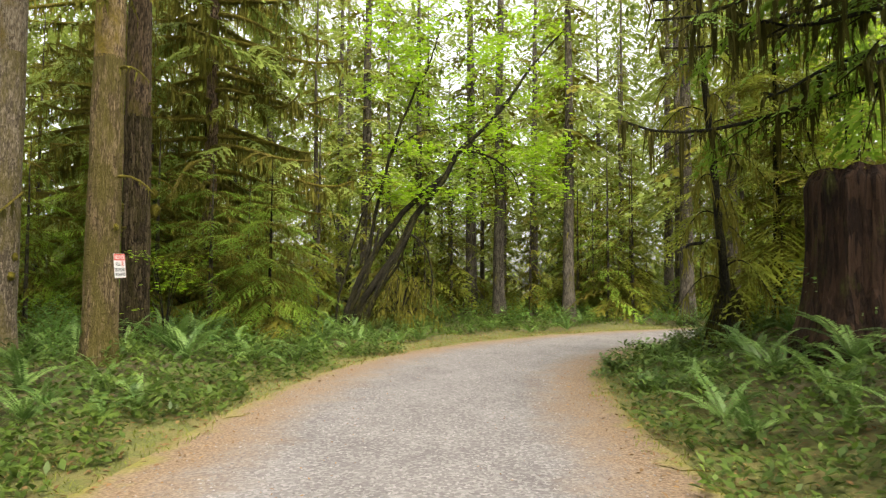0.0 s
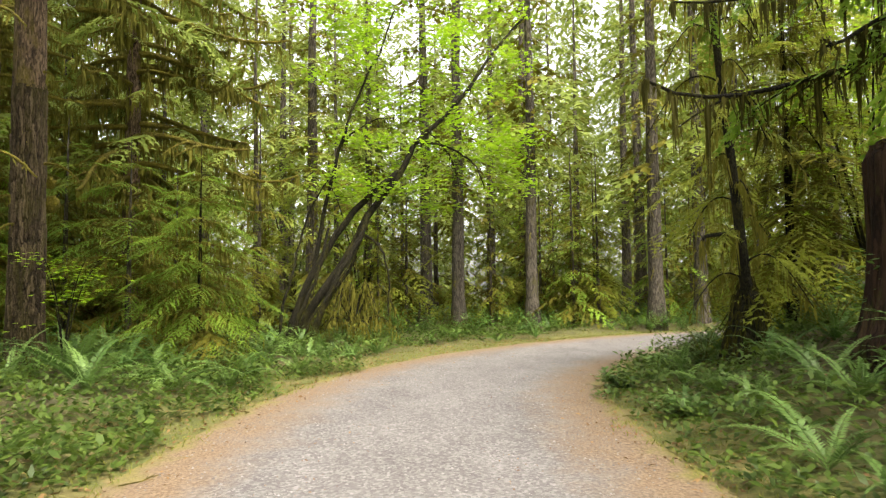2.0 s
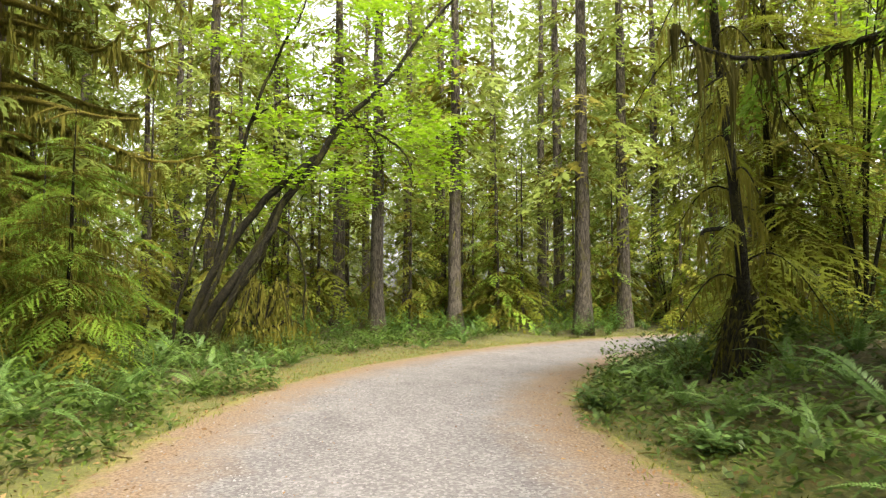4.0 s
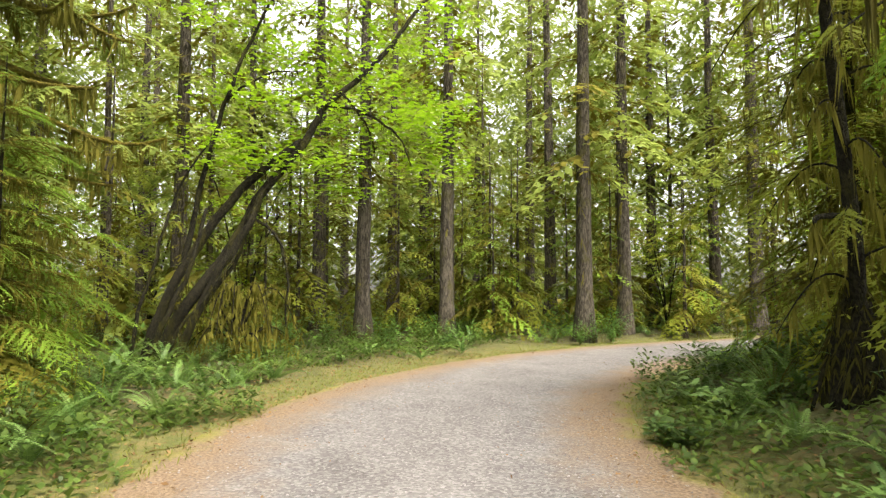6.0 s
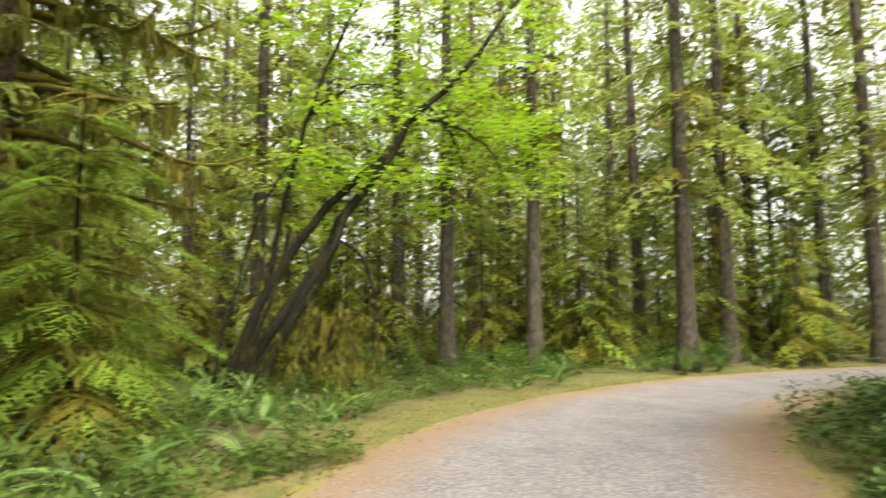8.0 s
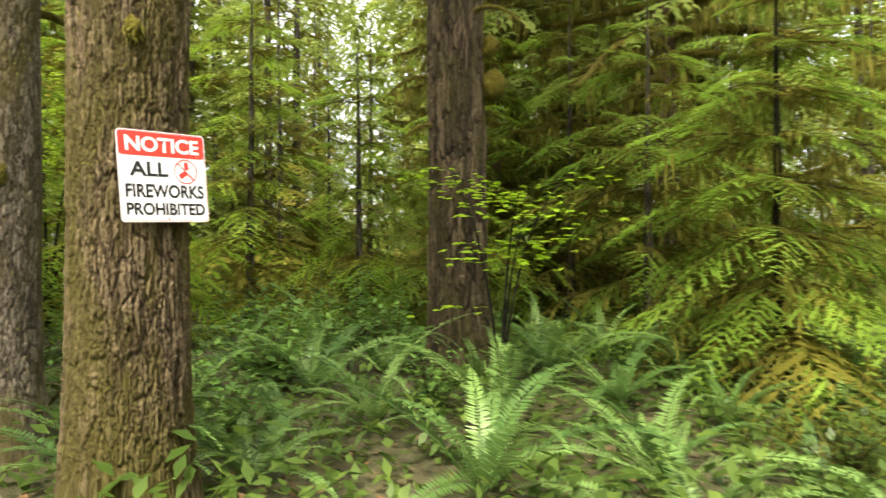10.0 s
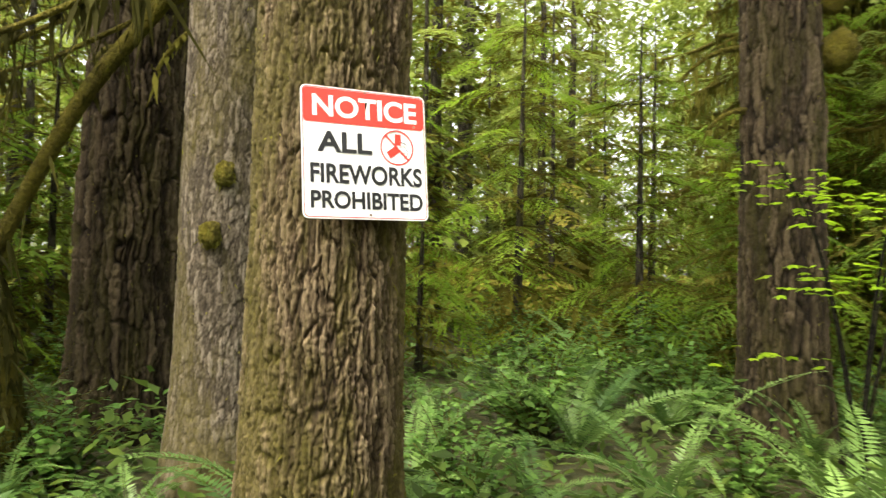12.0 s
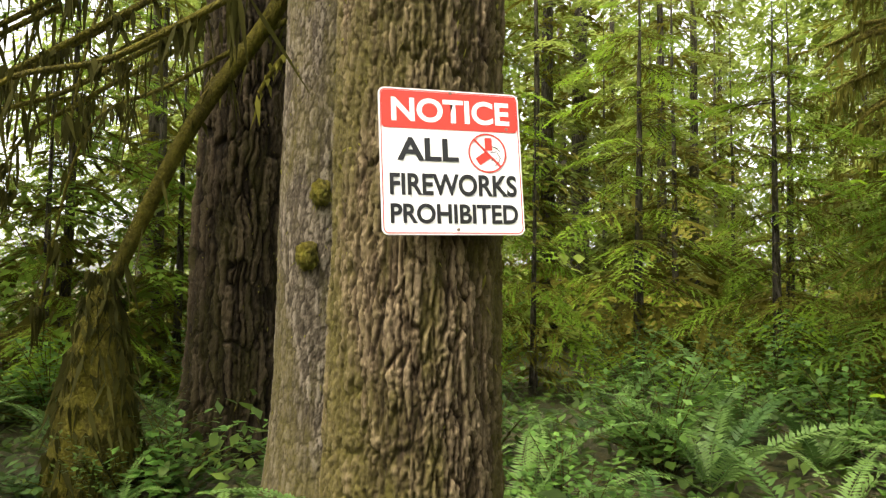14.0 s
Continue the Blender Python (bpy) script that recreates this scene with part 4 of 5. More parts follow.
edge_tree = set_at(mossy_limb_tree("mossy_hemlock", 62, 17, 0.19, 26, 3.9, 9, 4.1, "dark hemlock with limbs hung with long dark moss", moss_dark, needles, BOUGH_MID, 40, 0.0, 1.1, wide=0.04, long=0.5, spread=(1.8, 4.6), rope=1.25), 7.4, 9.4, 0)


def stump():
    """The tall old red stump on the bank, with ragged ridged sides and a mossy top."""
    t = thing("old_stump", pose(6.05, 9.5, lie(6.05, 9.5)), "tall rotten red-brown stump with a mossy broken top", "tree stump")
    g = lie(6.05, 9.5)
    top = 3.35 - g
    rows, cols = 60, 120
    z, th = np.linspace(-0.3, 1, rows), np.linspace(0, 2 * np.pi, cols, endpoint=False)
    v = np.empty((rows, cols, 3))
    for j, a in enumerate(th):
        hgt = top + 0.1 * noise.noise(Vector((2.2 * math.cos(a), 2.2 * math.sin(a), 4)))
        for i, q in enumerate(z):
            zz = q * hgt
            rr = 0.74 * (1 + 0.35 * math.exp(-max(zz, 0) / 0.5)) + 0.07 * noise.noise(Vector((5 * math.cos(a), 5 * math.sin(a), zz * 0.5))) + 0.035 * noise.noise(Vector((14 * math.cos(a), 14 * math.sin(a), zz)))
            rr *= 1 - 0.12 * smooth(0.9, 1.0, np.array(q))
            v[i, j] = (rr * math.cos(a), rr * math.sin(a), zz)
    i, j = np.meshgrid(np.arange(rows - 1), np.arange(cols), indexing="ij")
    j2 = (j + 1) % cols
    f = np.stack([i * cols + j, i * cols + j2, (i + 1) * cols + j2, (i + 1) * cols + j], -1).reshape(-1, 4)
    piece("trunk", mesh_of("trunk", v.reshape(-1, 3), f, bark_stump, smooth=True), t)
    bm = bmesh.new()
    rim = [bm.verts.new(q) for q in v[-1]]
    c = bm.verts.new((0, 0, top - 0.05))
    for k in range(cols):
        bm.faces.new((rim[k], rim[(k + 1) % cols], c))
    part("mossy_top", bm, moss_limb, t, "moss-covered broken top", True)
    r = np.random.default_rng(9)
    m = 700
    a, q = r.random(m) * 6.28, r.random(m) ** 0.4
    at = np.stack([0.68 * q * np.cos(a), 0.68 * q * np.sin(a), top + 0.02 + 0.05 * r.standard_normal(m)], 1)
    b = r.random(m) * 6.28
    stuff(piece("moss", mesh_of("moss", *blades(at, np.stack([np.cos(b), np.sin(b), 0.3 * r.standard_normal(m)], 1), np.stack([-np.sin(b), np.cos(b), 0 * b], 1), 0.06 + 0.08 * r.random(m), 0.03), moss_strand), t))


stump()


def vine_maple():
    """The leaning clump of dark mossy stems over the verge, with bright leaves above."""
    t = thing("vine_maple", pose(0, 0, 0), "leaning dark mossy vine maple clump with bright yellow-green leaves", "maple tree")
    t.matrix_basis = pose(-3.25, 22.7, lie(-3.25, 22.7))
    o = np.array([-3.25, 22.7, lie(-3.25, 22.7)])
    stems = [([(-3.2, 22.6, -0.2), (-2.9, 22.6, 0.9), (-1.84, 22.9, 2.56), (-0.96, 23.1, 4.13), (0.1, 23.4, 5.7), (0.5, 23.5, 6.5), (1.9, 24, 8.0), (2.75, 24.5, 9.3), (3.6, 25, 10.6), (4.6, 25.6, 12)], 0.15, 0.03),
             ([(-3.45, 22.7, -0.2), (-3.2, 22.7, 1.0), (-2.6, 22.8, 2.56), (-1.65, 23.0, 3.95), (-0.76, 23.2, 4.85), (0.05, 23.35, 5.5)], 0.12, 0.09),
             ([(-3.5, 22.9, -0.2), (-3.1, 22.9, 1.4), (-2.7, 23.1, 2.6), (-2.3, 23.4, 4.7), (-1.84, 23.6, 6.7), (-1.25, 23.8, 8.4), (-0.7, 24, 9.6), (-0.2, 24.2, 11)], 0.09, 0.02),
             ([(-3.0, 22.5, -0.2), (-2.5, 22.4, 0.9), (-1.9, 22.5, 2.1), (-1.3, 22.6, 3.2), (-0.96, 22.9, 4.1)], 0.1, 0.08),
             ([(-3.3, 22.3, -0.2), (-2.9, 22.2, 1.2), (-2.4, 22.3, 2.3), (-2.2, 22.5, 3.6)], 0.07, 0.04),
             ([(-3.6, 22.6, -0.2), (-3.45, 22.5, 1.1), (-3.0, 22.6, 2.6), (-2.7, 22.9, 4.0), (-2.0, 23.1, 5.4)], 0.05, 0.02),
             ([(-2.9, 22.8, -0.2), (-2.2, 22.9, 1.3), (-1.5, 23.0, 2.4), (-1.1, 23.1, 3.5)], 0.06, 0.04),
             ([(-3.1, 22.2, -0.2), (-2.6, 22.1, 0.8), (-2.1, 22.2, 1.5), (-1.5, 22.4, 2.6)], 0.05, 0.02),
             ([(-1.3, 22.9, 3.5), (-0.7, 22.6, 3.1), (-0.45, 22.5, 2.2), (-0.55, 22.5, 1.0)], 0.045, 0.02),
             ([(0.5, 23.5, 6.5), (1.5, 23.3, 6.3), (2.3, 23.2, 5.8), (2.7, 23.1, 5.0)], 0.05, 0.015),
             ([(0.9, 23.6, 6.9), (1.6, 24, 6.2), (1.9, 24.2, 5.4)], 0.04, 0.015),
             ([(-1.9, 23.5, 6.4), (-1.0, 23.3, 7.1), (-0.3, 23.2, 7.2)], 0.035, 0.01)]
    r = np.random.default_rng(81)
    hung = []
    for k, (pts, r0, r1) in enumerate(stems):
        n = len(pts) * 6
        line = spline(pts, n) - o + np.array([0, 0, 0.0])
        line += 0.02 * np.cumsum(r.standard_normal((n, 3)), axis=0) * [1, 1, 0.3]
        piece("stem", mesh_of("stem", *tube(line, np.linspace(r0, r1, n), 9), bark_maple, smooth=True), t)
        m = 40 * len(pts)
        i = r.integers(0, n - 1, m)
        hung.append(strands(line[i] + r.standard_normal((m, 3)) * 0.05, r, 0.04, 0.24, 0.03))
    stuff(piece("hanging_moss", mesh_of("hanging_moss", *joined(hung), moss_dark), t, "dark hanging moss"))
    spots = np.concatenate([np.stack([rng.uniform(-2.8, 4.4, 66), rng.uniform(22.4, 27, 66), rng.uniform(6.0, 13, 66)], 1),
                            np.stack([rng.uniform(0.6, 4.4, 16), rng.uniform(22.6, 25, 16), rng.uniform(4.3, 7, 16)], 1),
                            np.stack([rng.uniform(-2.4, -0.4, 8), rng.uniform(22.6, 24, 8), rng.uniform(4.5, 7, 8)], 1)]) - o
    stuff(piece("foliage", mesh_of("foliage", *leaf_spray(spots, r, 0.46, 72, 0.15), maple_leaf), t, "bright yellow-green leaves"))


vine_maple()


def root_mound(p, w, h, seed, label, skin=moss_limb):
    """A rotten mound hung with moss and twigs."""
    t = thing("mossy_mound", pose(*p), label, "tree stump")
    r = np.random.default_rng(seed)
    th, zz = np.linspace(0, 2 * np.pi, 26, endpoint=False), np.linspace(-0.2, 1, 12)
    v = np.array([[(w * (1 - 0.75 * max(q, 0) ** 1.5) * (1 + 0.3 * noise.noise(Vector((2 * math.cos(a), 2 * math.sin(a), 2 * q + seed)))) * c_, w * (1 - 0.75 * max(q, 0) ** 1.5) * s_, q * h)
                   for a in th for c_, s_ in ((math.cos(a), math.sin(a)),)] for q in zz])
    i, j = np.meshgrid(np.arange(11), np.arange(26), indexing="ij")
    j2 = (j + 1) % 26
    piece("core", mesh_of("core", v.reshape(-1, 3), np.stack([i * 26 + j, i * 26 + j2, (i + 1) * 26 + j2, (i + 1) * 26 + j], -1).reshape(-1, 4), skin, smooth=True), t)
    m = 900
    i, j = r.integers(3, 12, m), r.integers(0, 26, m)
    stuff(piece("moss", mesh_of("moss", *strands(v[i, j] * (1.02 + 0.06 * r.random((m, 1))), r, 0.08, 0.35, 0.03, 0.3), moss_dark), t))
    return t


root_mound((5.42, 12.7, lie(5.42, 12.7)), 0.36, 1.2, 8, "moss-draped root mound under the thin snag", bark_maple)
root_mound((-8.0, 9.82, lie(-8.0, 9.82)), 0.26, 1.25, 6, "moss-draped rotten stump beside the great trunks")


def hung_limb():
    t = thing("drooping_limb", pose(-8.05, 10.78, 3.5), "fallen mossy limb leaning on the great trunks, hung with strands", "branch")
    r = np.random.default_rng(91)
    o = np.array([-8.05, 10.78, 3.5])
    lines = [([(-7.7, 11.3, 4.5), (-8.05, 10.78, 3.46), (-8.19, 10.27, 2.67), (-8.31, 9.82, 1.67), (-8.36, 9.62, 1.1), (-8.3, 9.7, 0.1)], 0.06, 0.04)]
    for k in range(26):
        x, y = -8.1 + 0.6 * r.standard_normal(), 9.2 + 0.55 * r.standard_normal()
        z = 2.6 + 1.6 * r.random()
        lines.append(([(x, y + 0.7, z + 0.5), (x, y, z), (x + 0.2 * r.standard_normal(), y - 0.5, z - 0.35), (x, y - 0.7, z - 0.9 - r.random())], 0.02, 0.006))
    hung = []
    for pts, r0, r1 in lines:
        q = spline(pts, 24) - o
        piece("limb", mesh_of("limb", *tube(q, np.linspace(r0, r1, 24), 7), moss_limb, smooth=True), t)
        m = 60
        hung.append(strands(q[r.integers(0, 24, m)] + 0.03 * r.standard_normal((m, 3)), r, 0.08, 0.45, 0.024, 0.22))
        hung.append(drapes(q, r, 3, 0.4, 0.022))
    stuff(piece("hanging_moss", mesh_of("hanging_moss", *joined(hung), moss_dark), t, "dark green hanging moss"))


hung_limb()


def sapling_maple(name, seed, h, spread_, sprays, n, size, label):
    """A thin many-stemmed maple with flat layers of leaves."""
    r = np.random.default_rng(seed)
    t = thing(name, pose(0, 0, 0), label, "maple tree")
    ends = []
    for k in range(5):
        a = k * 1.3 + r.random()
        e = np.array([np.cos(a) * spread_, np.sin(a) * spread_, h * (0.7 + 0.4 * r.random())])
        q = spline([(0, 0, -0.1), e * [0.15, 0.15, 0.35], e * [0.5, 0.5, 0.75], e], 16)
        piece("stem", mesh_of("stem", *tube(q, np.linspace(0.008 * h, 0.003, 16), 6), bark_maple, smooth=True), t)
        ends.append(q[6:])
    ends = np.concatenate(ends)
    at = ends[r.integers(0, len(ends), sprays)] + r.standard_normal((sprays, 3)) * [0.3 * spread_, 0.3 * spread_, 0.05 * h]
    stuff(piece("foliage", mesh_of("foliage", *leaf_spray(at, r, 0.22 * spread_ + 0.08, n, size, 0.2), maple_leaf), t, "bright green leaves"))
    return t


set_at(sapling_maple("maple_sapling", 300, 2.1, 0.55, 16, 20, 0.085, "maple sapling with bright green leaves before a dark trunk"), -6.05, 14.55)
big_maple = set_at(sapling_maple("understorey_maple", 301, 7.5, 2.2, 60, 26, 0.12, "understorey maple with bright sunlit leaves"), 10.8, 16.6)
for x, y, turn, s in ((-1.5, 30.5, 90, 0.9), (17.2, 33.6, 250, 0.8), (-10.5, 31, 10, 0.9), (8.2, 13.4, 300, 0.8), (-11.5, 23.4, 170, 0.8), (-15, 13.8, 77, 0.6), (10.6, 13.6, 10, 0.9), (-5.2, 36, 70, 1.0), (8, 38.5, 140, 1.0)):
    copy_thing(big_maple, pose(x, y, lie(x, y), 0, 0, turn) @ Matrix.Diagonal((s, s, s, 1)))


def brush():
    """The dark drooping brush under the leaning maple."""
    t = thing("mossy_brush", pose(-1.45, 23.0, lie(-1.45, 23.0)), "olive mossy drooping brush under the leaning maple", "shrub")
    r = np.random.default_rng(17)
    hung = []
    for k in range(22):
        a, ln, z = k * 2.4, 0.7 + 0.8 * r.random(), 0.6 + 1.3 * r.random()
        s = np.linspace(0, 1, 9)
        q = np.outer(s * ln, [np.cos(a), np.sin(a), 0]) + np.outer(z * np.sin(np.pi * (0.08 + 0.8 * s)), [0, 0, 1])
        piece("twig", mesh_of("twig", *tube(q, np.linspace(0.03, 0.008, 9), 5), bark_maple, smooth=True), t)
        m = 90
        hung.append(strands(q[r.integers(0, 9, m)] + 0.07 * r.standard_normal((m, 3)), r, 0.1, 0.5, 0.05))
    stuff(piece("hanging_moss", mesh_of("hanging_moss", *joined(hung), moss_strand), t, "olive hanging moss"))


brush()

# ---- the forest round about ----
FARM = (bark_far, needles_far, moss_strand)
tall = [conifer("tall_conifer", 100 + k, 27 + 2 * k, 0.3 + 0.02 * k, 7.8 - 0.3 * k, 3.4, 44, BOUGH_TALL, "tall straight forest conifer with a high drooping crown", FARM, 0, 0.35, 0.6, 10, dead_reach=1.3, sides=8, gap=0.7, bias=1.35) for k in range(4)]
olive = [conifer("mossy_conifer", 120 + k, 9 + 3 * k, 0.1 + 0.03 * k, 0.8, 2.4, 38, BOUGH_FAR, "slender understorey conifer hung with olive moss", (bark_far, needles_olive, moss_strand), 12, 0.45, 0.6, 8) for k in range(2)]
under = [conifer("understorey_hemlock", 130 + k, 7.5 + 3 * k, 0.09, 0.5, 2.8, 42, BOUGH_MID, "understorey hemlock with layered green sprays", (bark_far, needles, moss_strand), 3, 0.3, 0.65) for k in range(2)] + [conifer("understorey_hemlock", 140, 14, 0.12, 0.6, 3.4, 42, BOUGH_FAR, "tall understorey hemlock with layered green sprays", FARM, 0, 0.3, 0.6)]
# the first three are added out of view to shade the near ground
named = [(2, 7.6, 0.9, 1.0), (3, -6.4, 0.4, 1.0), (0, -8.8, 4.6, 1.0), (0, 5.8, 30.8, 0.95), (3, 10.75, 29.3, 0.9), (1, 1.46, 35.8, 1.0), (2, 2.55, 29.8, 0.8), (1, 13.8, 31.6, 1.0), (2, 15.6, 46, 1.0), (3, 14.3, 40, 0.95), (0, 13.4, 50, 1.0), (1, 19, 37.5, 0.95),
         (2, 20.4, 31.5, 1.0), (0, -1.5, 38, 0.9), (3, 8.2, 44, 1.0), (2, -3.8, 33, 0.9), (1, 4.6, 52, 1.0), (0, -6.5, 42, 1.0), (2, -9, 34, 0.9), (3, -19.5, 17.8, 0.6), (1, -24, 21, 1.0), (0, -24, 13, 0.9)]
spots = [(k, x, y, s, 37.0 * i) for i, (k, x, y, s) in enumerate(named)]
taken = [(x, y) for _, x, y, _, _ in spots]
# the ring also runs unseen behind the start, added to close off light
while len(spots) < 72:
    a, q = rng.random() * 6.283, 9 + 66 * rng.random() ** 0.75
    x, y = 2 + q * np.cos(a), 16 + q * np.sin(a)
    if abs(road_place(x, y)[0]) < 5.5 or min((x - u) ** 2 + (y - w) ** 2 for u, w in taken) < 7 or (-22 < x < -2 and 8 < y < 26) or (3 < x < 9 and 8 < y < 17) or (-8 < x < 13 and 24 < y < 37):
        continue
    taken.append((x, y))
    spots.append((int(rng.integers(0, 4)), x, y, 0.75 + 0.35 * rng.random(), 360 * rng.random()))


def spread(kinds, places):
    """Put the kinds at their places: each kind's first place takes the built one."""
    used = set()
    for k, x, y, s, turn in places:
        m = pose(x, y, lie(x, y) - 0.05, 0, 0, turn) @ Matrix.Diagonal((s, s, s, 1))
        if k in used:
            copy_thing(kinds[k], m)
        else:
            used.add(k)
            first.append((kinds[k], m))


first = []
spread(tall, spots)
low_spots = [(1, -5.4, 28.6, 0.8, 30), (0, -3.2, 27.4, 0.8, 60), (0, 6.6, 32.6, 0.8, 10), (1, 9.0, 31.6, 0.7, 111), (0, 14.2, 33.4, 0.9, 10), (0, 4.2, 32.0, 0.8, 0), (1, 7.8, 31.6, 0.75, 50), (0, 0.4, 31.5, 0.9, 90), (0, -0.8, 28.8, 0.7, 140), (1, 16.0, 30.6, 0.7, 10), (0, 9.3, 33, 0.9, 200), (1, 3.2, 34.5, 0.9, 77)]
# the five nearest the start, y -1.5 to 6, are unseen, added for shade
lo2 = [(2, -13.2, 6.6, 0.9, 15), (2, -16.6, 11.6, 0.9, 115), (1, -11.2, 11.9, 0.6, 200), (2, -6, 31, 1.3, 0), (2, -3, 36, 1.4, 40), (2, -9.5, 30, 1.2, 80), (2, -1, 41, 1.5, 120), (2, 2.6, 44, 1.4, 160), (2, -12.5, 35, 1.5, 200), (2, 16.5, 36.5, 1.2, 10), (2, 20.5, 38, 1.3, 50), (2, 24.5, 35, 1.3, 90), (2, 28, 33.6, 1.2, 130), (2, 22.5, 23, 1.2, 170), (2, 28, 24, 1.3, 20), (2, -20, 16.4, 1.3, 60), (2, -18.5, 20.5, 1.2, 100), (2, -22, 24, 1.5, 140), (2, -22, 10.5, 1.3, 180), (2, -25.5, 17, 1.5, 220), (2, -11.5, 5.2, 0.9, 25), (2, -17.5, 8.6, 1.1, 65), (2, 7.5, 40, 1.3, 15), (2, 11.5, 43, 1.3, 45), (2, 12.8, 18.4, 0.8, 10), (2, 15.4, 19.6, 0.9, 70), (2, 18.5, 21, 1.0, 150), (2, -14.5, 9.2, 0.7, 33), (0, -12.0, 8.6, 0.8, 99), (1, -13, 11.2, 0.7, 10), (2, -13.8, 22.5, 0.8, 0), (2, -16.5, 19.5, 0.7, 90), (2, -11.2, 25.2, 0.9, 200), (2, -7.5, 3, 0.9, 0), (2, -6.8, -1.5, 1.0, 50), (2, 7.8, 4, 0.9, 10), (2, 7, -0.5, 1.0, 80), (2, -6.4, 6.0, 0.6, 200), (2, -17.5, 26, 1.0, 60), (2, -19, 12, 0.8, 10), (2, -16, 5.5, 0.8, 100), (2, -18.6, 15.4, 0.75, 70), (0, 7.6, 30.6, 0.8, 20), (1, 12.6, 32.5, 0.8, 60), (0, 17.8, 32.6, 0.9, 150), (0, 6.2, 34, 0.8, 99)]
for bag, count, seed in ((low_spots, 34, 1), (lo2, 76, 2)):
    r = np.random.default_rng(seed)
    while len(bag) < count:
        a, q = r.random() * 6.283, 8 + 38 * r.random() ** 0.8
        x, y = 2 + q * np.cos(a), 16 + q * np.sin(a)
        if y < (6 if x < -5 else 12) or abs(road_place(x, y)[0]) < 5.2 or min((x - u) ** 2 + (y - w) ** 2 for u, w in taken) < 2.2 or (-15 < x < -2 and 7 < y < 22) or (3 < x < 8 and 7 < y < 16) or (-8 < x < 13 and 22 < y < 36):
            continue
        taken.append((x, y))
        bag.append((2 if bag is lo2 and (q > 20 or r.random() < 0.5) else int(r.integers(0, 2)), x, y, 0.65 + 0.5 * r.random(), 360 * r.random()))
spread(olive, low_spots)
spread(under, lo2)
for ob, m in first:
    ob.matrix_basis = m


def distant_woods():
    """The woods that close every view: uneven columns of foliage, past counting."""
    q = np.random.default_rng(77)
    base, way, side, ln = [], [], [], []
    for k in range(500):
        a, rad, hgt, w = q.random() * 6.283, 46 + 45 * q.random(), 22 + 18 * q.random(), 1.8 + 2.2 * q.random()
        if k > 110:
            a, rad = -0.15 + 3.5 * q.random(), 44 + 34 * q.random()
        x, y = 2 + rad * np.cos(a), 16 + rad * np.sin(a)
        if abs(road_place(x, y)[0]) < 4:
            continue
        m = 620
        tier = np.floor(q.random(m) * 26) / 26
        u = tier + 0.012 * q.standard_normal(m)
        b = q.random(m) * 6.283
        rr = w * (1 - 0.78 * u) * q.random(m) ** 0.6 * (0.6 + 0.6 * np.abs(np.sin(tier * 91 + 1.5 * b + k)))
        base.append(np.stack([x + rr * np.cos(b), y + rr * np.sin(b), 0.2 + hgt * u - 0.25 * rr], 1))
        way.append(np.stack([np.cos(b), np.sin(b), -0.5 + 0.25 * q.standard_normal(m)], 1))
        side.append(np.stack([-np.sin(b), np.cos(b), 0.3 * q.standard_normal(m)], 1))
        ln.append(0.6 + 0.7 * q.random(m))
    me = mesh_of("distant_woods", *blades(np.concatenate(base), np.concatenate(way), np.concatenate(side), np.concatenate(ln), 0.32), needles_far)
    tagged(new("distant_woods", me), label="distant green conifer woods closing the view", category="woods", kind="stuff")
    n = 42000
    a, rad = q.random(n) * 6.283, 9 + 45 * q.random(n) ** 0.8
    x, y = 4 + rad * np.cos(a), 18 + rad * np.sin(a)
    d = road_place(x, y)
    clump = wave(x, y, 0.8, 3) + wave(x, y, 2.1, 5) * 0.6
    ok = (np.abs(d) > HALF + 3.2) & (clump > -0.35) & (np.hypot(x + 4, y - 11) > 13)
    x, y, d, clump = x[ok], y[ok], d[ok], clump[ok]
    n = len(x)
    z = height(x, y, d) + (0.25 + 0.9 * np.maximum(clump + 0.35, 0)) * q.random(n)
    b = q.random(n) * 6.283
    me = mesh_of("underwood", *blades(np.stack([x, y, z], 1), np.stack([np.cos(b), np.sin(b), 0.1 + 0.4 * q.standard_normal(n)], 1), np.stack([-np.sin(b), np.cos(b), 0.3 * q.standard_normal(n)], 1), 0.16 + 0.2 * q.random(n), 0.11), shrub_leaf)
    tagged(new("underwood", me), label="low leafy underwood beneath the forest trees", category="plants", kind="stuff")


distant_woods()

# ---- ferns, shrubs and ground cover ----
r = np.random.default_rng(33)
fern_label = "green sword fern arching over the forest floor"
own = [(-4.96, 12.9, 1.5), (-4.2, 13.7, 1.2), (-5.6, 13.9, 1.3), (-4.3, 15.2, 0.9), (-6.3, 13.3, 1.1), (-7.4, 13.5, 1.15), (-8.2, 14.3, 1.1), (-6.6, 12.6, 0.8), (-8.6, 12.9, 1.0), (-9.4, 14.0, 1.1), (-7.0, 16.5, 1.0), (-3.6, 14.6, 0.7),
       (5.2, 8.4, 1.2), (4.6, 9.6, 1.0), (4.2, 7.2, 1.1), (3.9, 10.9, 0.9), (4.9, 11.2, 1.1), (3.6, 8.6, 0.8), (5.0, 6.4, 1.1), (4.6, 13.4, 0.9), (5.6, 15.6, 0.9), (4.1, 12.2, 0.8), (-3.9, 8.6, 0.9), (-4.6, 7.4, 1.0), (-5.6, 8.9, 1.1), (-6.2, 9.8, 1.0), (-4.9, 9.7, 0.7)]
ferns = [(x, y, s) for x, y, s in own]
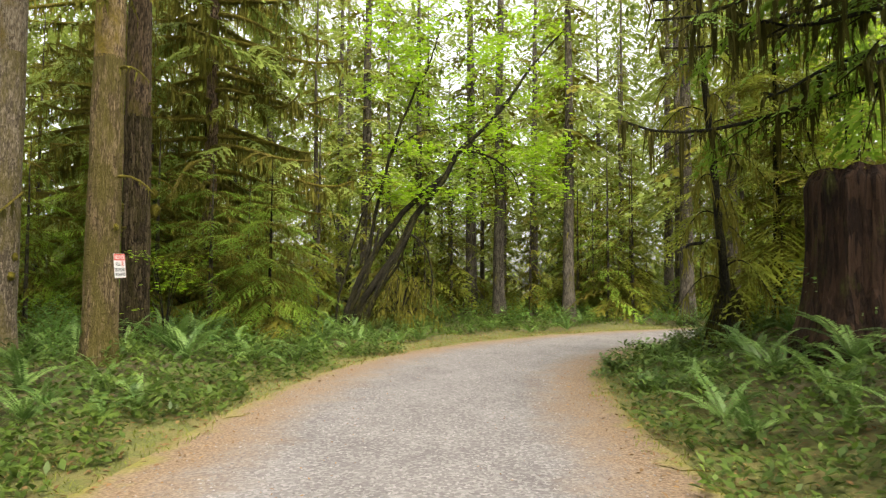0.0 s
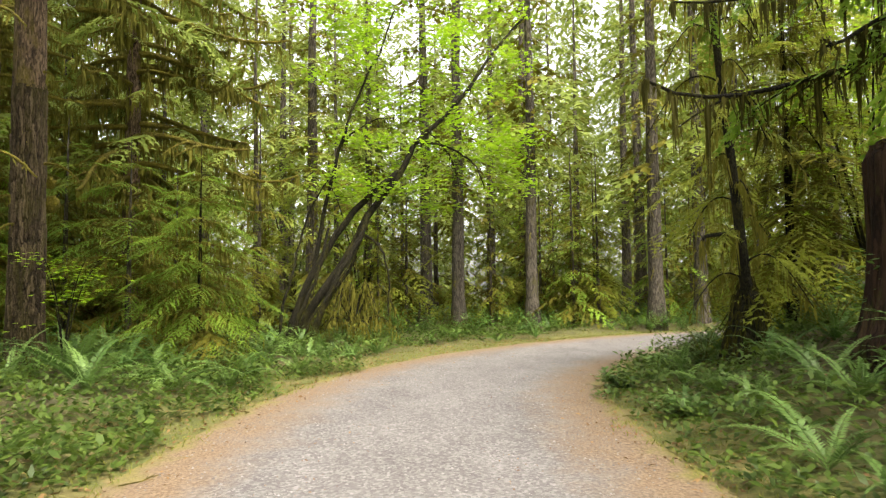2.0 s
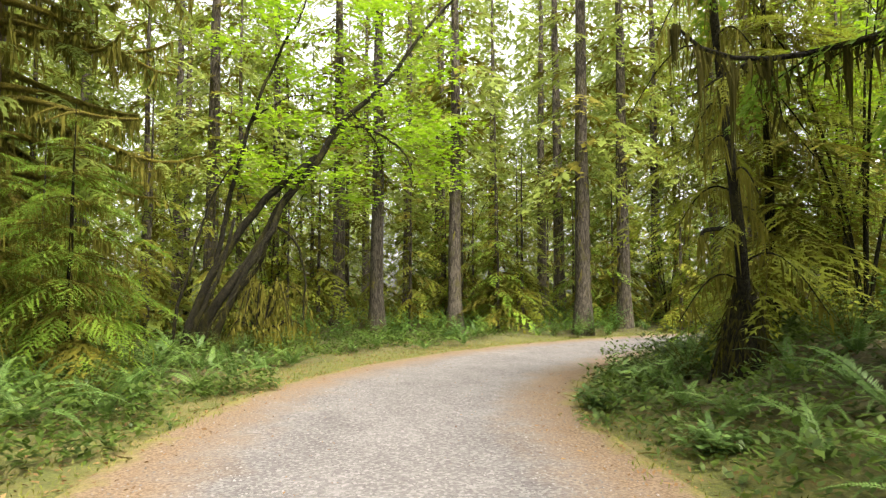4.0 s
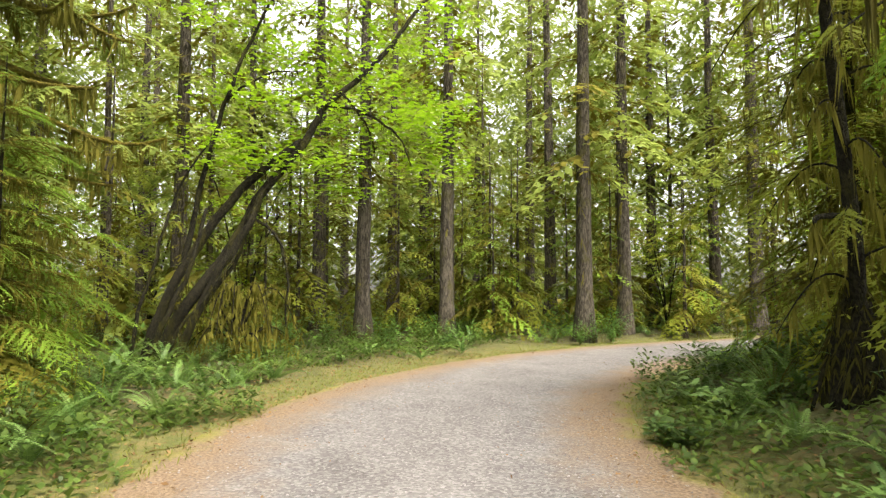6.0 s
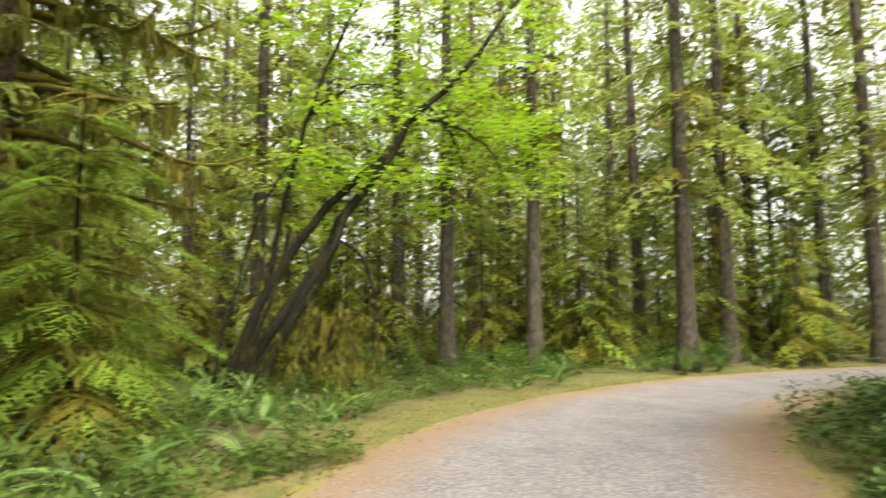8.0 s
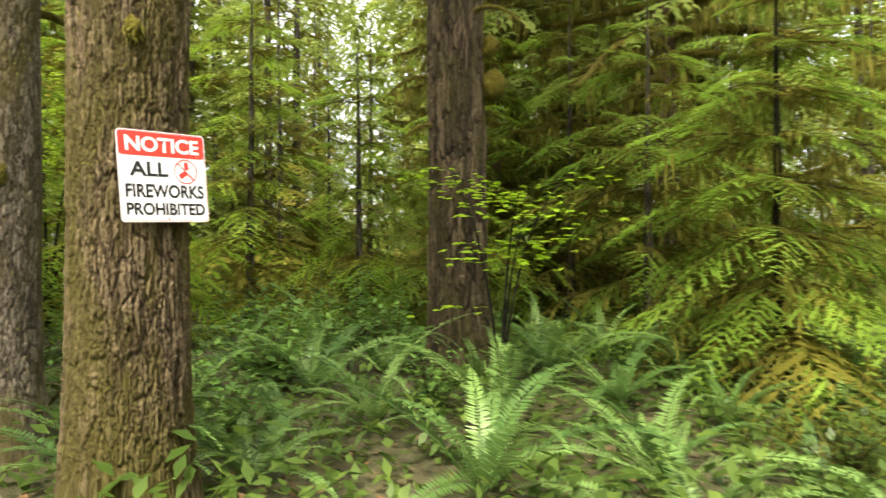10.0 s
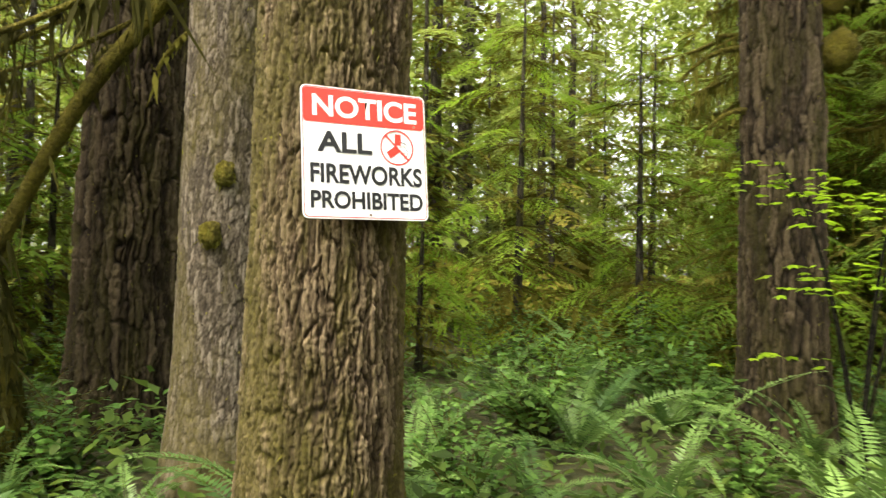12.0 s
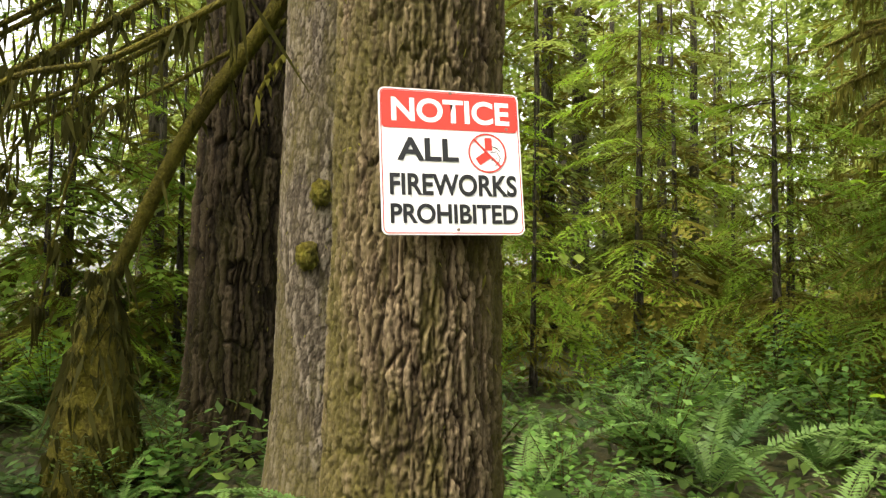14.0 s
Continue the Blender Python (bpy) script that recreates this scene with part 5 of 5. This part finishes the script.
while len(ferns) < 285:
    x, y = r.uniform(-13, 12) if len(ferns) < 245 else r.uniform(-15, 24), r.uniform(1, 20) if len(ferns) < 245 else r.uniform(18, 34)
    d = road_place(x, y)[0]
    o = abs(d) - HALF
    if o < (1.15 if d < 0 else 0.75) or o > 7.5 or (x < -2.4 and 9.2 < y < 12.2 and x > -5.6) or min((x - a) ** 2 + (y - b) ** 2 for a, b, _ in ferns) < 0.45:
        continue
    if r.random() > (0.9 if o < 4 else 0.45):
        continue
    ferns.append((x, y, 0.55 + 0.6 * r.random()))
for k, (x, y, s) in enumerate(ferns):
    fern((x, y, lie(x, y)), 1.05 * s, 500 + k, "large green sword fern at the foot of a trunk" if k < 12 else fern_label, "sword ferns")

shrubs = [shrub("leafy_shrub", 200, 0.8, 0.75, 460, 0.085, shrub_leaf, "low leafy green shrub among the ferns"), shrub("leafy_shrub", 201, 1.3, 0.9, 560, 0.1, shrub_leaf, "waist-high leafy green shrub in the underwood"),
          shrub("huckleberry_bush", 202, 1.1, 0.7, 700, 0.05, cover_leaf, "fine-leaved huckleberry bush in the underwood"), shrub("lady_fern_clump", 203, 0.55, 0.6, 460, 0.12, fern_leaf, "low clump of fresh green undergrowth")]
first = []
bag, seen = [], []
fixed = [(1, 10.1, 28.4, 0.8), (0, 11.6, 28.9, 0.9), (2, 2.0, 28.9, 1.0), (0, 3.0, 28.6, 0.8), (1, 4.4, 28.6, 1.0), (1, 3.4, 28.9, 0.9), (1, 10.9, 28.9, 1.0), (0, 9.6, 29.4, 1.0), (1, 12.6, 30.2, 1.1), (0, 6.4, 29.2, 1.1), (0, 1.0, 28.0, 1.0), (1, -0.6, 26.4, 0.9), (2, -2.2, 21.6, 0.9), (3, -3.0, 19.6, 1.0),
         (0, -7.6, 14.8, 1.1), (0, -7.2, 12.4, 0.9), (1, -8.0, 13.4, 0.75), (0, -6.3, 13.9, 0.8), (1, -9.2, 15.6, 1.0), (1, -10.6, 14.9, 0.9), (2, -8.4, 16.0, 0.9), (0, -11.0, 12.9, 1.0), (1, -8.2, 12.3, 0.8), (3, -6.9, 10.3, 0.7), (3, 3.4, 13.2, 0.8), (3, 3.2, 10.3, 0.8), (2, 5.6, 13.2, 1.1), (2, 6.1, 11.6, 1.2)]
for k, x, y, s in fixed:
    bag.append((k, x, y, s, 50 * len(bag)))
while len(bag) < 250:
    x, y = r.uniform(-20, 30), r.uniform(0, 42)
    d = road_place(x, y)[0]
    o = abs(d) - HALF
    if o < (1.0 if y < 17 else 2.6 if d < 0 else 0.7) or o > 16 or (x < -2.0 and 8.6 < y < 13 and x > -5.8):
        continue
    k = int(r.integers(0, 4)) if o > 1.6 else 3
    bag.append((k, x, y, 0.65 + 0.6 * r.random(), 360 * r.random()))
spread(shrubs, bag)
for ob, m in first:
    ob.matrix_basis = m


def scatter(name, n, xr, yr, keep, size, wide, mat, label, category, rise=0.3, lift=0.0, aspect=0.0):
    """Countless small leaves over a stretch of ground, as one object."""
    q = np.random.default_rng(len(name))
    x, y = q.uniform(*xr, n), q.uniform(*yr, n)
    d = road_place(x, y)
    ok = keep(d, x, y, q.random(n))
    x, y, d = x[ok], y[ok], d[ok]
    m = len(x)
    z = np.where(np.abs(d) < 2.55, 0.03, height(x, y, d)) + lift * q.random(m) * (0.35 + 1.5 * np.maximum(wave(x, y, 2.6, 4) + 0.25, 0))
    b = q.random(m) * 6.283
    way = np.stack([np.cos(b), np.sin(b), rise + 0.35 * q.standard_normal(m)], 1)
    side = np.stack([-np.sin(b), np.cos(b), 0.3 * q.standard_normal(m)], 1)
    me = mesh_of(name, *blades(np.stack([x, y, z], 1), way, side, size * (0.5 + q.random(m)), wide * (0.6 + 0.8 * q.random(m)), 0.08), mat)
    return tagged(new(name, me), label=label, category=category, kind="stuff")


O = lambda d: np.abs(d) - HALF
scatter("ground_cover", 270000, (-13, 12), (0, 28), lambda d, x, y, u: (O(d) > np.where(d < 0, np.where(y > 17, 1.9, 0.35), 0.3) + 0.55 * wave(x, y, 1.7)) & (u < np.where(d > 0, 0.7, 1) * np.exp(-(O(d) - 0.5) / 4.5)) & (u < 0.25 + 1.5 * np.maximum(wave(x, y, 2.6, 4) + 0.3, 0)), 0.11, 0.06, cover_leaf, "low leafy green ground cover", "plants", 0.35, 0.3)
scatter("verge_grass", 130000, (-5, 22), (0, 32), lambda d, x, y, u: (O(d) > -0.05 + 0.25 * wave(x, y, 2.1)) & (O(d) < np.where(d < 0, np.where(y > 17, 3.2, 1.7), 0.8)) & (u < 0.85), 0.07, 0.01, grass_leaf, "short yellow-green grass and moss on the verge", "grass", 1.1)
scatter("leaf_litter", 40000, (-9, 10), (0, 26), lambda d, x, y, u: (O(d) > -0.5 + 0.4 * wave(x, y, 2.6)) & (O(d) < 4) & (u < np.where(O(d) < 0, 0.16, np.where(O(d) < 2, 0.6, 0.5))), 0.06, 0.035, litter_leaf, "brown dead leaves scattered along the road edge", "leaf litter", 0.02, 0.02)
scatter("road_crumbs", 5200, (-3, 8), (0.5, 24), lambda d, x, y, u: O(d) < 0.0, 0.035, 0.016, litter_leaf, "dark bark crumbs and needles on the gravel", "debris", 0.0)


def pebbles():
    q = np.random.default_rng(4)
    n = 26000
    x, y = q.uniform(-3, 6, n), q.uniform(2.0, 16, n)
    d = road_place(x, y)
    ok = (np.abs(d) < 2.3) & (q.random(n) < np.where(np.abs(d) < 1.7, 1, 0.4))
    x, y, d = x[ok], y[ok], d[ok]
    n = len(x)
    z = 0.02 + 0.035 * (1 - (d / 2.75) ** 2) - 0.02 * np.exp(-((np.abs(d) - 0.85) / 0.3) ** 2)
    s = 0.006 + 0.011 * q.random(n) ** 2.5
    form = np.array([[1, 0, 0], [0, 1, 0], [-1, 0, 0], [0, -1, 0], [0, 0, 0.7], [0, 0, -0.7]])
    v = form[None] * s[:, None, None] * (0.7 + 0.6 * q.random((n, 6, 1)))
    a = q.random(n) * 6.28
    c, w = np.cos(a)[:, None], np.sin(a)[:, None]
    v = np.stack([v[..., 0] * c - v[..., 1] * w + x[:, None], v[..., 0] * w + v[..., 1] * c + y[:, None], v[..., 2] + z[:, None]], -1)
    f = np.array([[0, 1, 4], [1, 2, 4], [2, 3, 4], [3, 0, 4]])
    f = (f[None] + 6 * np.arange(n)[:, None, None]).reshape(-1, 3)
    tagged(new("gravel", mesh_of("gravel", v.reshape(-1, 3), f, pebble)), label="loose grey gravel stones lying on the road", category="gravel", kind="stuff")


pebbles()


def fallen_twig(x, y, ln, turn, seed):
    """A bent dead stick lying flat."""
    q = np.random.default_rng(seed)
    z = max(lie(x, y), 0.03) + 0.015
    t = np.linspace(-0.5, 0.5, 9)
    line = np.stack([t * ln, 0.08 * ln * np.sin(5 * t + seed) + 0.01 * q.standard_normal(9), 0.012 * np.abs(np.sin(4 * t))], 1)
    rad = np.linspace(0.009, 0.003, 9) * (0.6 + 0.6 * ln)
    bits = [tube(line, rad, 6)]
    for k in (2, 5, 6):
        a = q.choice([-1, 1]) * 0.7
        bits.append(tube(line[k] + np.outer(np.linspace(0, 0.22 * ln, 4), [np.cos(a), np.sin(a), 0.08]), np.linspace(0.004, 0.0015, 4), 5))
    ob = new("fallen_twig", mesh_of("fallen_twig", *joined(bits), twig_wood, smooth=True))
    ob.matrix_basis = pose(x, y, z, 0, 0, turn)
    tagged(ob, label="thin brown dead twig lying at the road edge", category="twig", group="fallen twigs")


for k, (x, y, ln, turn) in enumerate(((-1.75, 4.75, 0.55, 5), (2.15, 6.0, 0.5, 150), (2.3, 7.2, 0.4, 120), (2.45, 8.6, 0.35, 70), (2.75, 10.6, 0.45, 20), (-2.5, 8.3, 0.4, 60), (-2.35, 11.6, 0.5, 110), (3.4, 13.2, 0.4, 45), (-1.9, 14.2, 0.45, 30), (2.55, 5.4, 0.6, 165), (-3.6, 12.9, 0.7, 20), (-6.4, 12.9, 0.8, 75))):
    fallen_twig(x, y, ln, turn, k)
